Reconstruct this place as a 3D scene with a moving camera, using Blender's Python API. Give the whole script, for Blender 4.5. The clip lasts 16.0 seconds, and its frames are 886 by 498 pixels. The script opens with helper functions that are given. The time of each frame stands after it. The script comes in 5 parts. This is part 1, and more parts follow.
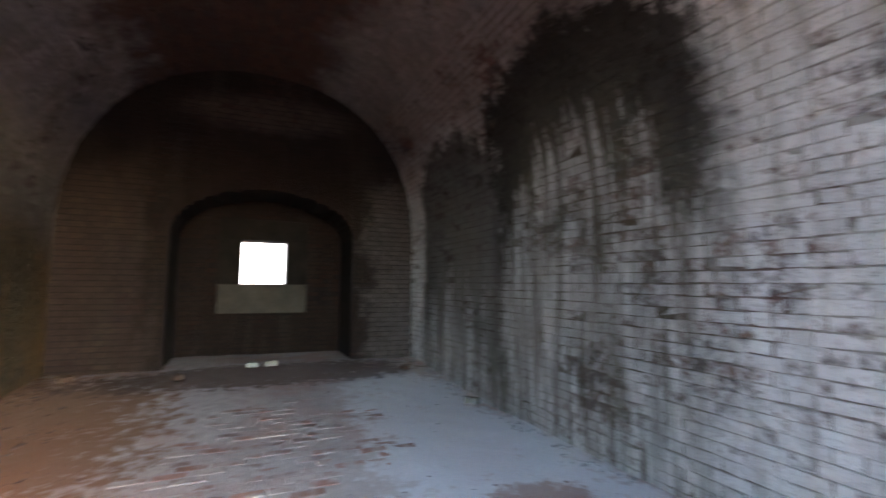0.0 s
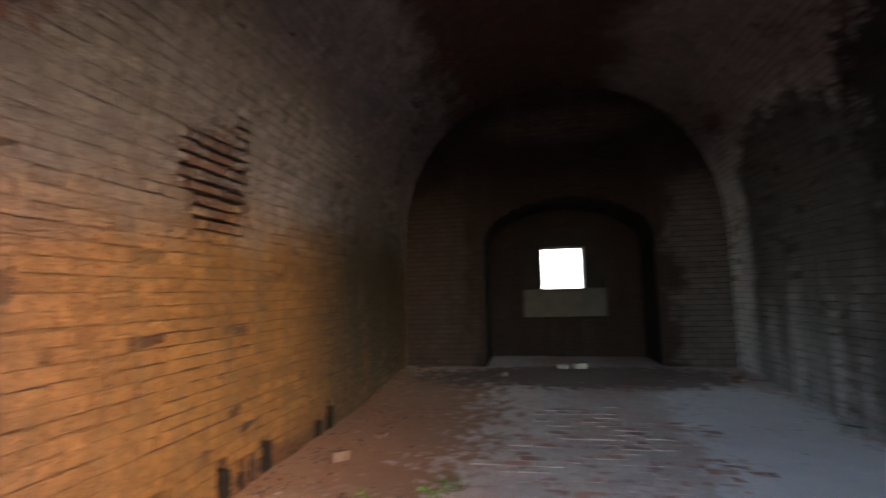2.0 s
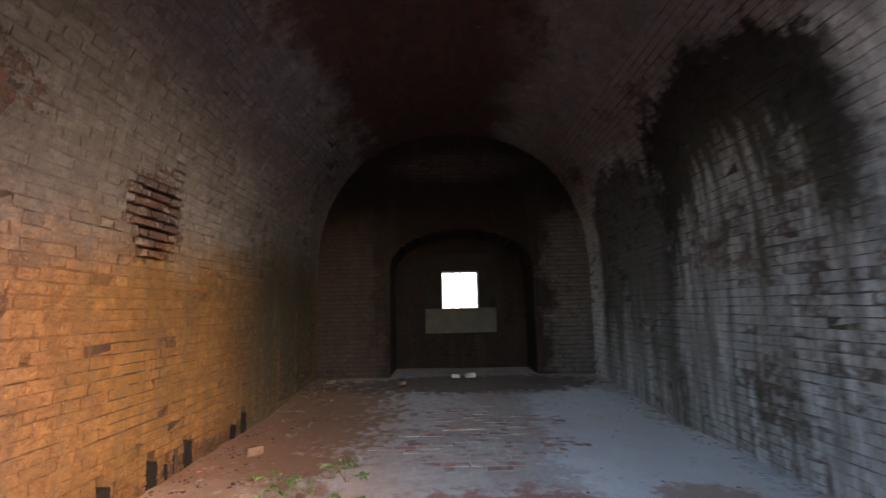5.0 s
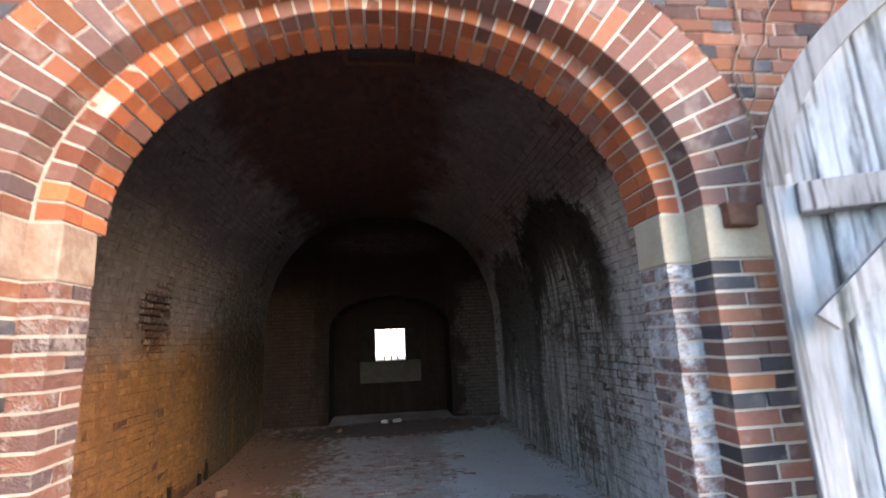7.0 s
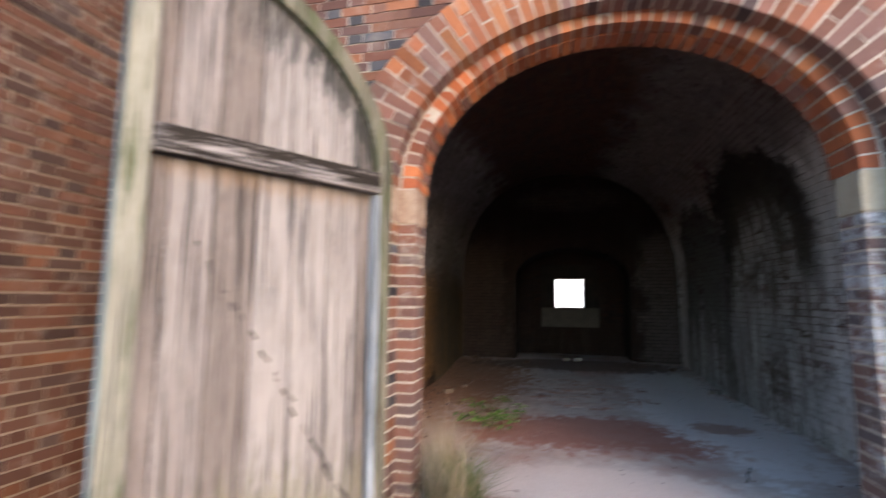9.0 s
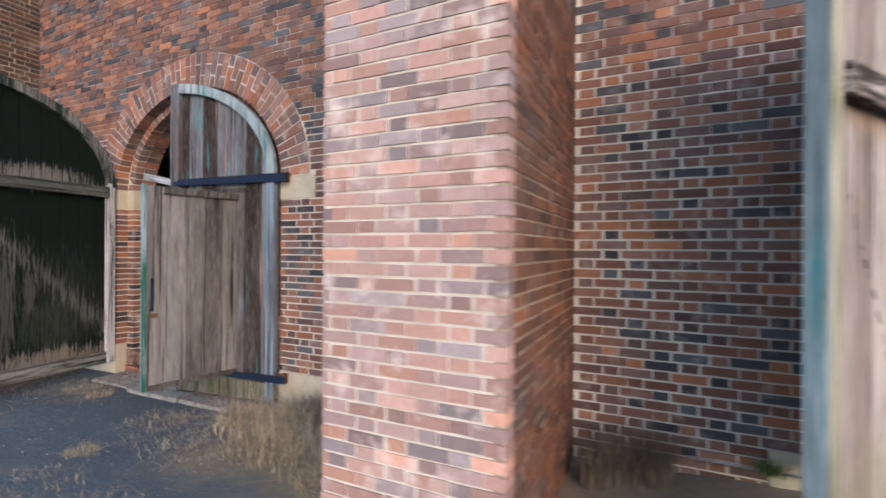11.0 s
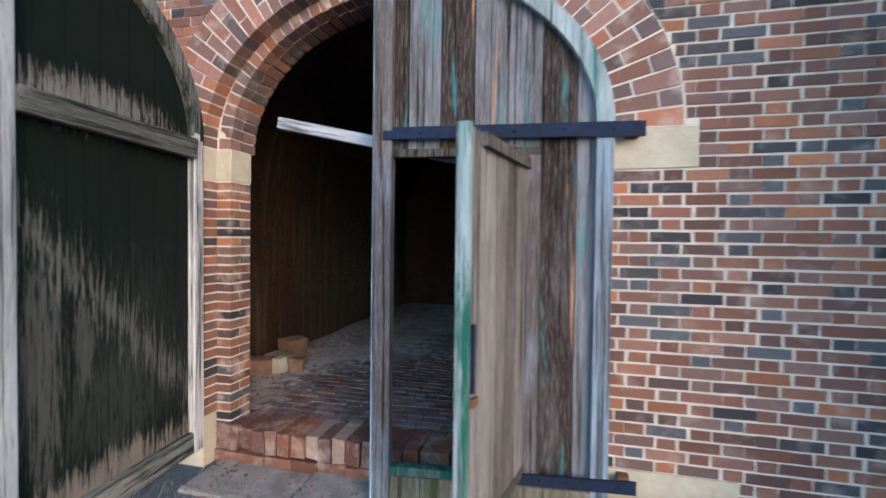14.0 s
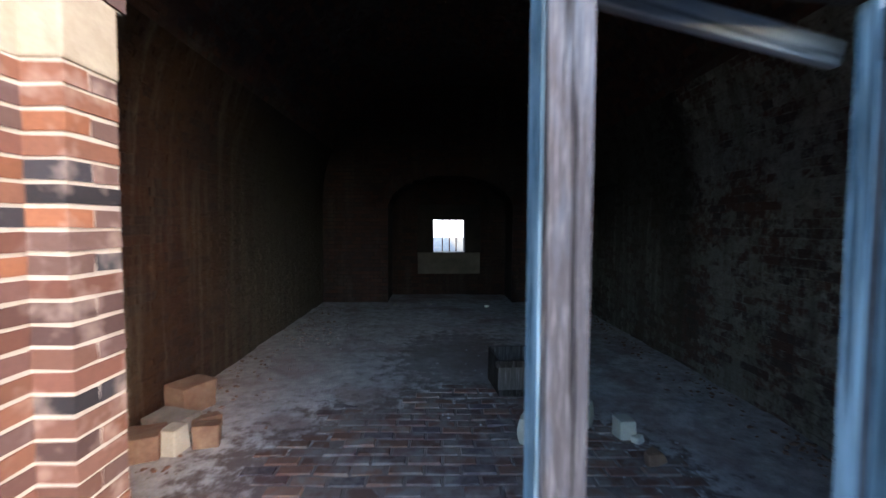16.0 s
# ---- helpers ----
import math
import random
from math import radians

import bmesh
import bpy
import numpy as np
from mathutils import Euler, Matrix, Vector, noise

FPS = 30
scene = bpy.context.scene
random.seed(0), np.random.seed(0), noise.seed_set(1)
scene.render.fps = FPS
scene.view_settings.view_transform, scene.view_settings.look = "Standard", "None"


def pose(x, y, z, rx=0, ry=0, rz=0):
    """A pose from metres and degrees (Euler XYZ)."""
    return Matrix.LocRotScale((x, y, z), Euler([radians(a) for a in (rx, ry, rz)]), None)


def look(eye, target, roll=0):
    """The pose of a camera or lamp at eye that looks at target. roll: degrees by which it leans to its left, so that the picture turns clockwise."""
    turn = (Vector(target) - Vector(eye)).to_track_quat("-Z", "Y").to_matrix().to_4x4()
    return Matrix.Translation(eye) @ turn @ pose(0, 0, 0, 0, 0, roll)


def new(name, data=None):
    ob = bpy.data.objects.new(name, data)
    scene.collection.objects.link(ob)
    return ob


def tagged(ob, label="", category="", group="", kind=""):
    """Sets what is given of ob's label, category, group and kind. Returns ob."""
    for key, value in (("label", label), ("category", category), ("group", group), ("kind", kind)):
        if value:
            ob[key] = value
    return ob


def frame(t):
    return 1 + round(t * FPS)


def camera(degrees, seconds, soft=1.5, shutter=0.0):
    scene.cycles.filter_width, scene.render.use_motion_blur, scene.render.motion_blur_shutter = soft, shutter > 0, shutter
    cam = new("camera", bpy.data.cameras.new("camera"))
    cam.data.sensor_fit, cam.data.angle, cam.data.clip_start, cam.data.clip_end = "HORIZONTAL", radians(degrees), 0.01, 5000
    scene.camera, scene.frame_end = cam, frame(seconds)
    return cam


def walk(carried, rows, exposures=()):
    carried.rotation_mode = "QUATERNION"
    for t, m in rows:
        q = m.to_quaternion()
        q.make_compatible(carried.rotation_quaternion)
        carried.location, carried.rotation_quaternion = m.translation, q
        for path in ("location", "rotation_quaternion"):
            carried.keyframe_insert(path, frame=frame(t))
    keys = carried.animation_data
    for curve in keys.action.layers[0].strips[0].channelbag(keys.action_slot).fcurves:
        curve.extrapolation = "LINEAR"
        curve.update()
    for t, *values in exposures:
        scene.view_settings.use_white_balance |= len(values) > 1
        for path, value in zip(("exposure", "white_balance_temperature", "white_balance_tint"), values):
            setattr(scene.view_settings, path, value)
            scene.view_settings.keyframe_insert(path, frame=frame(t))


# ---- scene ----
cam = camera(88.0, 16.0, shutter=0.6)
PATH = [
    (0, (-0.259, 0.319, 1.156), (0.53, 2.15, 1.312), 0.6),
    (0.5, (-0.196, 0.272, 1.172), (0.901, 1.937, 1.325), -1.3),
    (1, (-0.244, 0.258, 1.174), (0.56, 2.076, 1.39), -2.5),
    (1.5, (-0.369, 0.288, 1.152), (-0.099, 2.258, 1.369), -2.1),
    (2, (-0.48, 0.368, 1.147), (-0.854, 2.324, 1.33), -1.5),
    (2.5, (-0.514, 0.326, 1.136), (-1.335, 2.141, 1.312), -0.8),
    (3, (-0.562, 0.288, 1.141), (-1.591, 1.995, 1.309), 0.2),
    (3.5, (-0.558, 0.225, 1.126), (-1.611, 1.917, 1.297), 2.0),
    (4, (-0.464, 0.09, 1.119), (-1.122, 1.969, 1.305), 1.2),
    (4.5, (-0.346, -0.119, 1.11), (-0.595, 1.852, 1.346), -0.2),
    (7, (-0.038, -2.108, 1.532), (0.209, -0.161, 1.917), -2.6),
    (7.5, (-0.014, -2.375, 1.572), (0.172, -0.448, 2.071), -3.6),
    (8, (-0.049, -2.619, 1.547), (0.091, -0.679, 2.011), -3.4),
    (8.5, (-0.186, -2.853, 1.438), (-0.278, -0.882, 1.762), -1.0),
    (9, (-0.453, -3.098, 1.326), (-0.9, -1.161, 1.539), 0.6),
    (9.5, (-0.922, -3.375, 1.29), (-1.628, -1.506, 1.397), 1.3),
    (10, (-1.501, -3.516, 1.308), (-2.343, -1.704, 1.396), 0.9),
    (10.2, (-1.728, -3.606, 1.302), (-2.601, -1.808, 1.364), 0.8),
    (12.3, (-4.58, -3.863, 1.426), (-5.355, -2.02, 1.394), 0.9),
    (12.5, (-4.848, -3.822, 1.434), (-5.596, -1.968, 1.401), 1.2),
    (13, (-5.476, -3.651, 1.433), (-6.182, -1.78, 1.394), 1.1),
    (13.5, (-6.021, -3.471, 1.443), (-6.617, -1.562, 1.41), 0.9),
    (14, (-6.569, -3.125, 1.415), (-7.051, -1.184, 1.368), 0.7),
    (14.5, (-7.011, -2.747, 1.426), (-7.374, -0.782, 1.335), 0.3),
    (15, (-7.408, -2.329, 1.406), (-7.643, -0.345, 1.311), 0.7),
    (15.5, (-7.707, -1.977, 1.394), (-7.779, 0.019, 1.283), 0.1),
    (16, (-7.874, -1.518, 1.354), (-7.845, 0.479, 1.248), 0.3),
]
LIGHT = [(0.0, 3.95, 6600, 9), (1.0, 3.8, 6600, 9), (1.5, 3.3, 6600, 10), (2.0, 2.95, 6800, 11), (2.5, 2.97, 7200, 12), (3.6, 3.0, 7400, 12), (4.6, 3.2, 6700, 10), (6.8, 2.84, 6300, 10), (8.0, 2.4, 6300, 10),
         (9.0, 2.05, 6300, 10), (10.2, 1.9, 6300, 10), (12.3, 1.95, 5900, 7), (14.0, 2.15, 5800, 6), (15.0, 2.55, 5700, 6), (16.0, 3.0, 5700, 8)]
walk(cam, [(t, look(eye, target, roll)) for t, eye, target, roll in PATH], LIGHT)

# ---- light ----
SUN_AZ, SUN_EL = 41.0, 22.0          # degrees east of south, degrees up
world = bpy.data.worlds.new("sky")
scene.world = world
world.use_nodes = True
wn = world.node_tree
bg = wn.nodes["Background"]
sky = wn.nodes.new("ShaderNodeTexSky")
sky.sky_type = "NISHITA"
sky.sun_disc = False
sky.sun_elevation = radians(SUN_EL)
sky.sun_rotation = radians(180 - SUN_AZ)
sky.altitude, sky.air_density, sky.dust_density, sky.ozone_density = 10, 1.0, 1.0, 1.8
wn.links.new(sky.outputs[0], bg.inputs[0])
bg.inputs[1].default_value = 0.15

sun = new("sun", bpy.data.lights.new("sun", "SUN"))
sun.data.energy, sun.data.angle, sun.data.color = 0.30, radians(26), (1.0, 0.30, 0.05)
sa, se = radians(SUN_AZ), radians(SUN_EL)
sun.matrix_world = look((0, 0, 0), (-math.sin(sa) * math.cos(se), math.cos(sa) * math.cos(se), -math.sin(se)))
tagged(sun, "low warm hazy sun", "sun", kind="structure")

# ---- materials ----
def mat(name, rough=0.9, metal=0.0):
    m = bpy.data.materials.new(name)
    m.use_nodes = True
    nt = m.node_tree
    b = nt.nodes["Principled BSDF"]
    b.inputs["Roughness"].default_value = rough
    b.inputs["Metallic"].default_value = metal
    b.inputs["Specular IOR Level"].default_value = 0.3
    return m, nt, b


def node(nt, kind, **kw):
    n = nt.nodes.new(kind)
    for k, v in kw.items():
        if k == "op":
            n.operation = v
        elif k == "blend":
            n.blend_type = v
    return n


def put(nt, sock, v):
    if isinstance(v, (int, float)):
        sock.default_value = v
    elif isinstance(v, tuple):
        sock.default_value = (*v, 1.0)[:4] if len(sock.default_value) == 4 else v[:3]
    else:
        nt.links.new(v, sock)


def maths(nt, op, a, b=0.0, clamp=False):
    n = node(nt, "ShaderNodeMath", op=op)
    n.use_clamp = clamp
    put(nt, n.inputs[0], a)
    put(nt, n.inputs[1], b)
    return n.outputs[0]


def mix(nt, f, a, b, blend="MIX"):
    n = nt.nodes.new("ShaderNodeMix")
    n.data_type, n.blend_type = "RGBA", blend
    put(nt, n.inputs[0], f)
    put(nt, n.inputs[6], a)
    put(nt, n.inputs[7], b)
    return n.outputs[2]


def ramp(nt, f, stops, hard=False):
    n = nt.nodes.new("ShaderNodeValToRGB")
    if hard:
        n.color_ramp.interpolation = "CONSTANT"
    els = n.color_ramp.elements
    while len(els) < len(stops):
        els.new(0.5)
    for e, (p, c) in zip(els, stops):
        e.position = p
        e.color = (*c, 1) if isinstance(c, tuple) else (c, c, c, 1)
    put(nt, n.inputs[0], f)
    return n.outputs[0]


def place(nt, scale=(1, 1, 1), local=False):
    n = nt.nodes.new("ShaderNodeMapping")
    n.inputs["Scale"].default_value = scale
    if local:
        c = nt.nodes.new("ShaderNodeTexCoord")
        nt.links.new(c.outputs["Object"], n.inputs[0])
    else:
        g = nt.nodes.new("ShaderNodeNewGeometry")
        nt.links.new(g.outputs["Position"], n.inputs[0])
    return n.outputs[0]


def grain(nt, vec, scale, detail=4, rough=0.6, seed=0.0):
    n = nt.nodes.new("ShaderNodeTexNoise")
    n.noise_dimensions = "4D"
    n.inputs["W"].default_value = seed
    n.inputs["Scale"].default_value = scale
    n.inputs["Detail"].default_value = detail
    n.inputs["Roughness"].default_value = rough
    nt.links.new(vec, n.inputs["Vector"])
    return n.outputs["Fac"]


def lot(nt):
    """One random number for each brick, whether a mesh of its own or an island of a joined one."""
    o = nt.nodes.new("ShaderNodeObjectInfo").outputs["Random"]
    i = nt.nodes.new("ShaderNodeNewGeometry").outputs["Random Per Island"]
    return maths(nt, "FRACT", maths(nt, "ADD", o, i))


def bump(nt, b, height, dist=0.004, strength=0.6):
    n = nt.nodes.new("ShaderNodeBump")
    n.inputs["Distance"].default_value = dist
    n.inputs["Strength"].default_value = strength
    nt.links.new(height, n.inputs["Height"])
    nt.links.new(n.outputs[0], b.inputs["Normal"])


def axis(nt, k):
    g = nt.nodes.new("ShaderNodeNewGeometry")
    s = nt.nodes.new("ShaderNodeSeparateXYZ")
    nt.links.new(g.outputs["Position"], s.inputs[0])
    return s.outputs[k]


def between(nt, v, lo, hi):
    n = nt.nodes.new("ShaderNodeMapRange")
    n.interpolation_type = "SMOOTHSTEP"
    put(nt, n.inputs[0], v)
    n.inputs[1].default_value, n.inputs[2].default_value = lo, hi
    return n.outputs[0]


def brick_material(name, stops, lime=0.12, dark=0.3, bloom=(0.42, 0.36, 0.31), dust=0.55, gain=1.0):
    m, nt, b = mat(name, 0.92)
    b.inputs["Specular IOR Level"].default_value = 0.15
    p = place(nt)
    base = ramp(nt, lot(nt), stops, hard=True)
    vary = maths(nt, "ADD", maths(nt, "MULTIPLY", maths(nt, "FRACT", maths(nt, "MULTIPLY", lot(nt), 13.7)), 0.6 * gain), 0.7 * gain)
    shade = nt.nodes.new("ShaderNodeCombineColor")
    for k in range(3):
        nt.links.new(vary, shade.inputs[k])
    base = mix(nt, 1.0, base, shade.outputs[0], "MULTIPLY")
    n1 = grain(nt, p, 35, 5, 0.7)
    n2 = grain(nt, p, 6, 3, 0.6, 3.0)
    n3 = grain(nt, p, 1.3, 4, 0.6, 7.0)
    c = mix(nt, ramp(nt, n1, [(0.35, 0.0), (0.7, 0.55)]), base, mix(nt, 0.5, base, (0.06, 0.035, 0.03)))
    c = mix(nt, ramp(nt, n2, [(dust, 0.0), (dust + 0.2, min(1.0, lime * 3))]), c, bloom)
    c = mix(nt, ramp(nt, n3, [(0.5, 0.0), (0.75, dark)]), c, (0.05, 0.04, 0.04))
    put(nt, b.inputs["Base Color"], c)
    bump(nt, b, maths(nt, "ADD", n1, maths(nt, "MULTIPLY", n2, 2.0)), 0.004, 0.7)
    return m


BRICKS = [(0.0, (0.145, 0.062, 0.046)), (0.15, (0.105, 0.052, 0.044)), (0.30, (0.185, 0.080, 0.052)), (0.42, (0.088, 0.050, 0.046)),
          (0.54, (0.225, 0.088, 0.048)), (0.61, (0.125, 0.072, 0.062)), (0.71, (0.036, 0.033, 0.038)), (0.81, (0.060, 0.058, 0.066)), (0.88, (0.165, 0.080, 0.060))]
BRICKS = [(q, (c[0], c[1] * 1.1, c[2] * 1.1)) for q, c in BRICKS]
ORANGE = [(0.0, (0.38, 0.12, 0.05)), (0.3, (0.32, 0.10, 0.048)), (0.55, (0.44, 0.155, 0.065)), (0.75, (0.27, 0.10, 0.062)), (0.9, (0.20, 0.10, 0.078))]
RING = [(0.0, (0.21, 0.105, 0.080)), (0.25, (0.17, 0.098, 0.084)), (0.42, (0.27, 0.115, 0.07)), (0.55, (0.115, 0.082, 0.080)), (0.8, (0.205, 0.122, 0.10))]
M_BRICK = brick_material("weathered_red_brick", BRICKS, gain=1.22)
# darkened copy of the brick: shade painted on the west pier's east face
M_BRICK_SHADED = brick_material("shaded_pier_brick", [(p, (c[0] * 0.4 + 0.01, c[1] * 0.4 + 0.008, c[2] * 0.38 + 0.005)) for p, c in BRICKS], 0.15, 0.5)
M_RING = brick_material("arch_brick", RING, 0.2, 0.15)
M_RING_RED = brick_material("orange_red_arch_brick", [(p, (0.75 * c[0] + 0.02, 0.9 * c[1] + 0.01, c[2] + 0.005)) for p, c in ORANGE] , 0.2, 0.15)
M_ORANGE = brick_material("orange_arch_brick", ORANGE, 0.12, 0.12)
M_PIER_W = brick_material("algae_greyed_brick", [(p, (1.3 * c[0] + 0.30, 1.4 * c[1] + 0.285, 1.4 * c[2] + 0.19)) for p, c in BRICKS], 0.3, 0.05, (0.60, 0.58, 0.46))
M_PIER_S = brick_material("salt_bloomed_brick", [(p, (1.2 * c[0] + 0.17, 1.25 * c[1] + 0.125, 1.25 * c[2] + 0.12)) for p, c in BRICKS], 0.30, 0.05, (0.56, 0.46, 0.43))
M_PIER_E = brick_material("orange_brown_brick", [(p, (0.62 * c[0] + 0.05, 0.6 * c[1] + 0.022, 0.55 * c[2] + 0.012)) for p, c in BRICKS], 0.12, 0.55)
M_STEP = brick_material("worn_red_step_brick", [(p, tuple(0.34 * k + 0.03 for k in c)) for p, c in ORANGE], 0.3, 0.5, (0.30, 0.23, 0.19), 0.48)
M_STEP_PALE = brick_material("limed_step_brick", [(p, (0.3 * c[0] + 0.15, 0.3 * c[1] + 0.16, 0.3 * c[2] + 0.14)) for p, c in ORANGE], 0.3, 0.4)
M_JAMB_A = brick_material("flaking_painted_brick", BRICKS, 0.2, 0.12, (0.46, 0.36, 0.31), 0.52, 1.1)
M_FLOORBRICK = brick_material("dusty_floor_brick", [(p, (c[0] * 0.34 + 0.03, c[1] * 0.5 + 0.03, c[2] * 0.7 + 0.03)) for p, c in ORANGE], 0.33, 0.35, (0.20, 0.18, 0.165), 0.42)
M_FLOORBRICK_A = brick_material("dust_buried_floor_brick", [(p, (c[0] * 0.6 + 0.20, c[1] * 0.6 + 0.17, c[2] * 0.7 + 0.15)) for p, c in ORANGE], 0.33, 0.2, (0.60, 0.53, 0.48), 0.40)


def plain(name, lo, hi, scale=8.0, rough=0.9, depth=0.004, fine=60.0, metal=0.0):
    m, nt, b = mat(name, rough, metal)
    p = place(nt)
    a, f = grain(nt, p, scale, 5, 0.65), grain(nt, p, fine, 3, 0.6, 5.0)
    c = mix(nt, ramp(nt, a, [(0.3, 0.0), (0.7, 1.0)]), lo, hi)
    c = mix(nt, maths(nt, "MULTIPLY", f, 0.5), c, mix(nt, 0.6, c, (0.0, 0.0, 0.0)))
    put(nt, b.inputs["Base Color"], c)
    bump(nt, b, maths(nt, "ADD", a, f), depth)
    return m


M_MORTAR = plain("lime_mortar", (0.43, 0.38, 0.325), (0.66, 0.60, 0.525), 5.0)
M_MORTAR_DARK = plain("dark_mortar", (0.010, 0.008, 0.007), (0.035, 0.027, 0.022), 5.0)
M_MORTAR_BROWN = plain("brown_mortar", (0.20, 0.155, 0.115), (0.40, 0.32, 0.25), 5.0)
M_STONE = plain("buff_sandstone", (0.36, 0.31, 0.23), (0.52, 0.47, 0.37), 4.0, 0.85)
M_CONCRETE = plain("weathered_concrete", (0.15, 0.15, 0.13), (0.33, 0.32, 0.29), 7.0)
M_IRON = plain("navy_painted_iron", (0.002, 0.004, 0.009), (0.006, 0.019, 0.058), 14.0, 0.85, 0.002)
M_SOCKET_BLACK = plain("socket_shade_black", (0.006, 0.005, 0.004), (0.02, 0.015, 0.012), 30.0, 0.95, 0.006)
M_RUST = plain("rusted_iron", (0.09, 0.045, 0.03), (0.17, 0.08, 0.05), 25.0, 0.85, 0.003)
M_RUBBLE = plain("broken_brick_rubble", (0.15, 0.085, 0.06), (0.27, 0.19, 0.13), 9.0)


def paint_mask(nt, seed):
    p = place(nt)
    a, f = grain(nt, p, 1.1, 6, 0.65, seed), grain(nt, p, 16, 4, 0.7, seed + 2)
    return maths(nt, "ADD", maths(nt, "MULTIPLY", a, 0.62), maths(nt, "MULTIPLY", f, 0.38)), p, f


def casemate_tones(nt, p, z):
    """Limewash of the first casemate: warm sunlight painted in low on the west side, grey above it, blue-white on the
    east side.
    """
    x, y = axis(nt, 0), axis(nt, 1)
    n = maths(nt, "SUBTRACT", grain(nt, p, 1.3, 6, 0.7, 41.0), 0.5)
    h = maths(nt, "ADD", z, maths(nt, "MULTIPLY", n, 1.6))
    # the low sun's glow on the wall is put into this colour
    sun_tint = mix(nt, between(nt, y, 0.9, 2.8), (0.44, 0.23, 0.125), (0.36, 0.188, 0.06))
    # upper greys lighten with depth, painting in light that is missing there
    west = mix(nt, between(nt, h, 1.25, 2.0), sun_tint, mix(nt, between(nt, y, 1.2, 4.2), (0.20, 0.172, 0.165), (0.44, 0.385, 0.37)))
    east = mix(nt, between(nt, h, 2.3, 3.1), (0.93, 0.94, 0.94), mix(nt, between(nt, y, 2.5, 4.6), (0.25, 0.215, 0.2), (0.34, 0.29, 0.265)))
    return mix(nt, between(nt, x, -1.3, 0.9), west, east)


def joint_tones(nt, p, z):
    return mix(nt, 1.0, casemate_tones(nt, p, z), (0.72, 0.70, 0.66), "MULTIPLY")


def crown_loss(nt, p, z):
    """Where the crown of the vault has lost its limewash: a ragged band of bare red brick along the room."""
    n = maths(nt, "MULTIPLY", maths(nt, "SUBTRACT", grain(nt, p, 1.7, 7, 0.75, 43.0), 0.5), 1.7)
    x = maths(nt, "ADD", axis(nt, 0), n)
    m = maths(nt, "MULTIPLY", between(nt, x, -1.75, -1.3), maths(nt, "SUBTRACT", 1.0, between(nt, x, 0.35, 1.0)))
    return maths(nt, "MULTIPLY", m, between(nt, z, 2.7, 3.2))


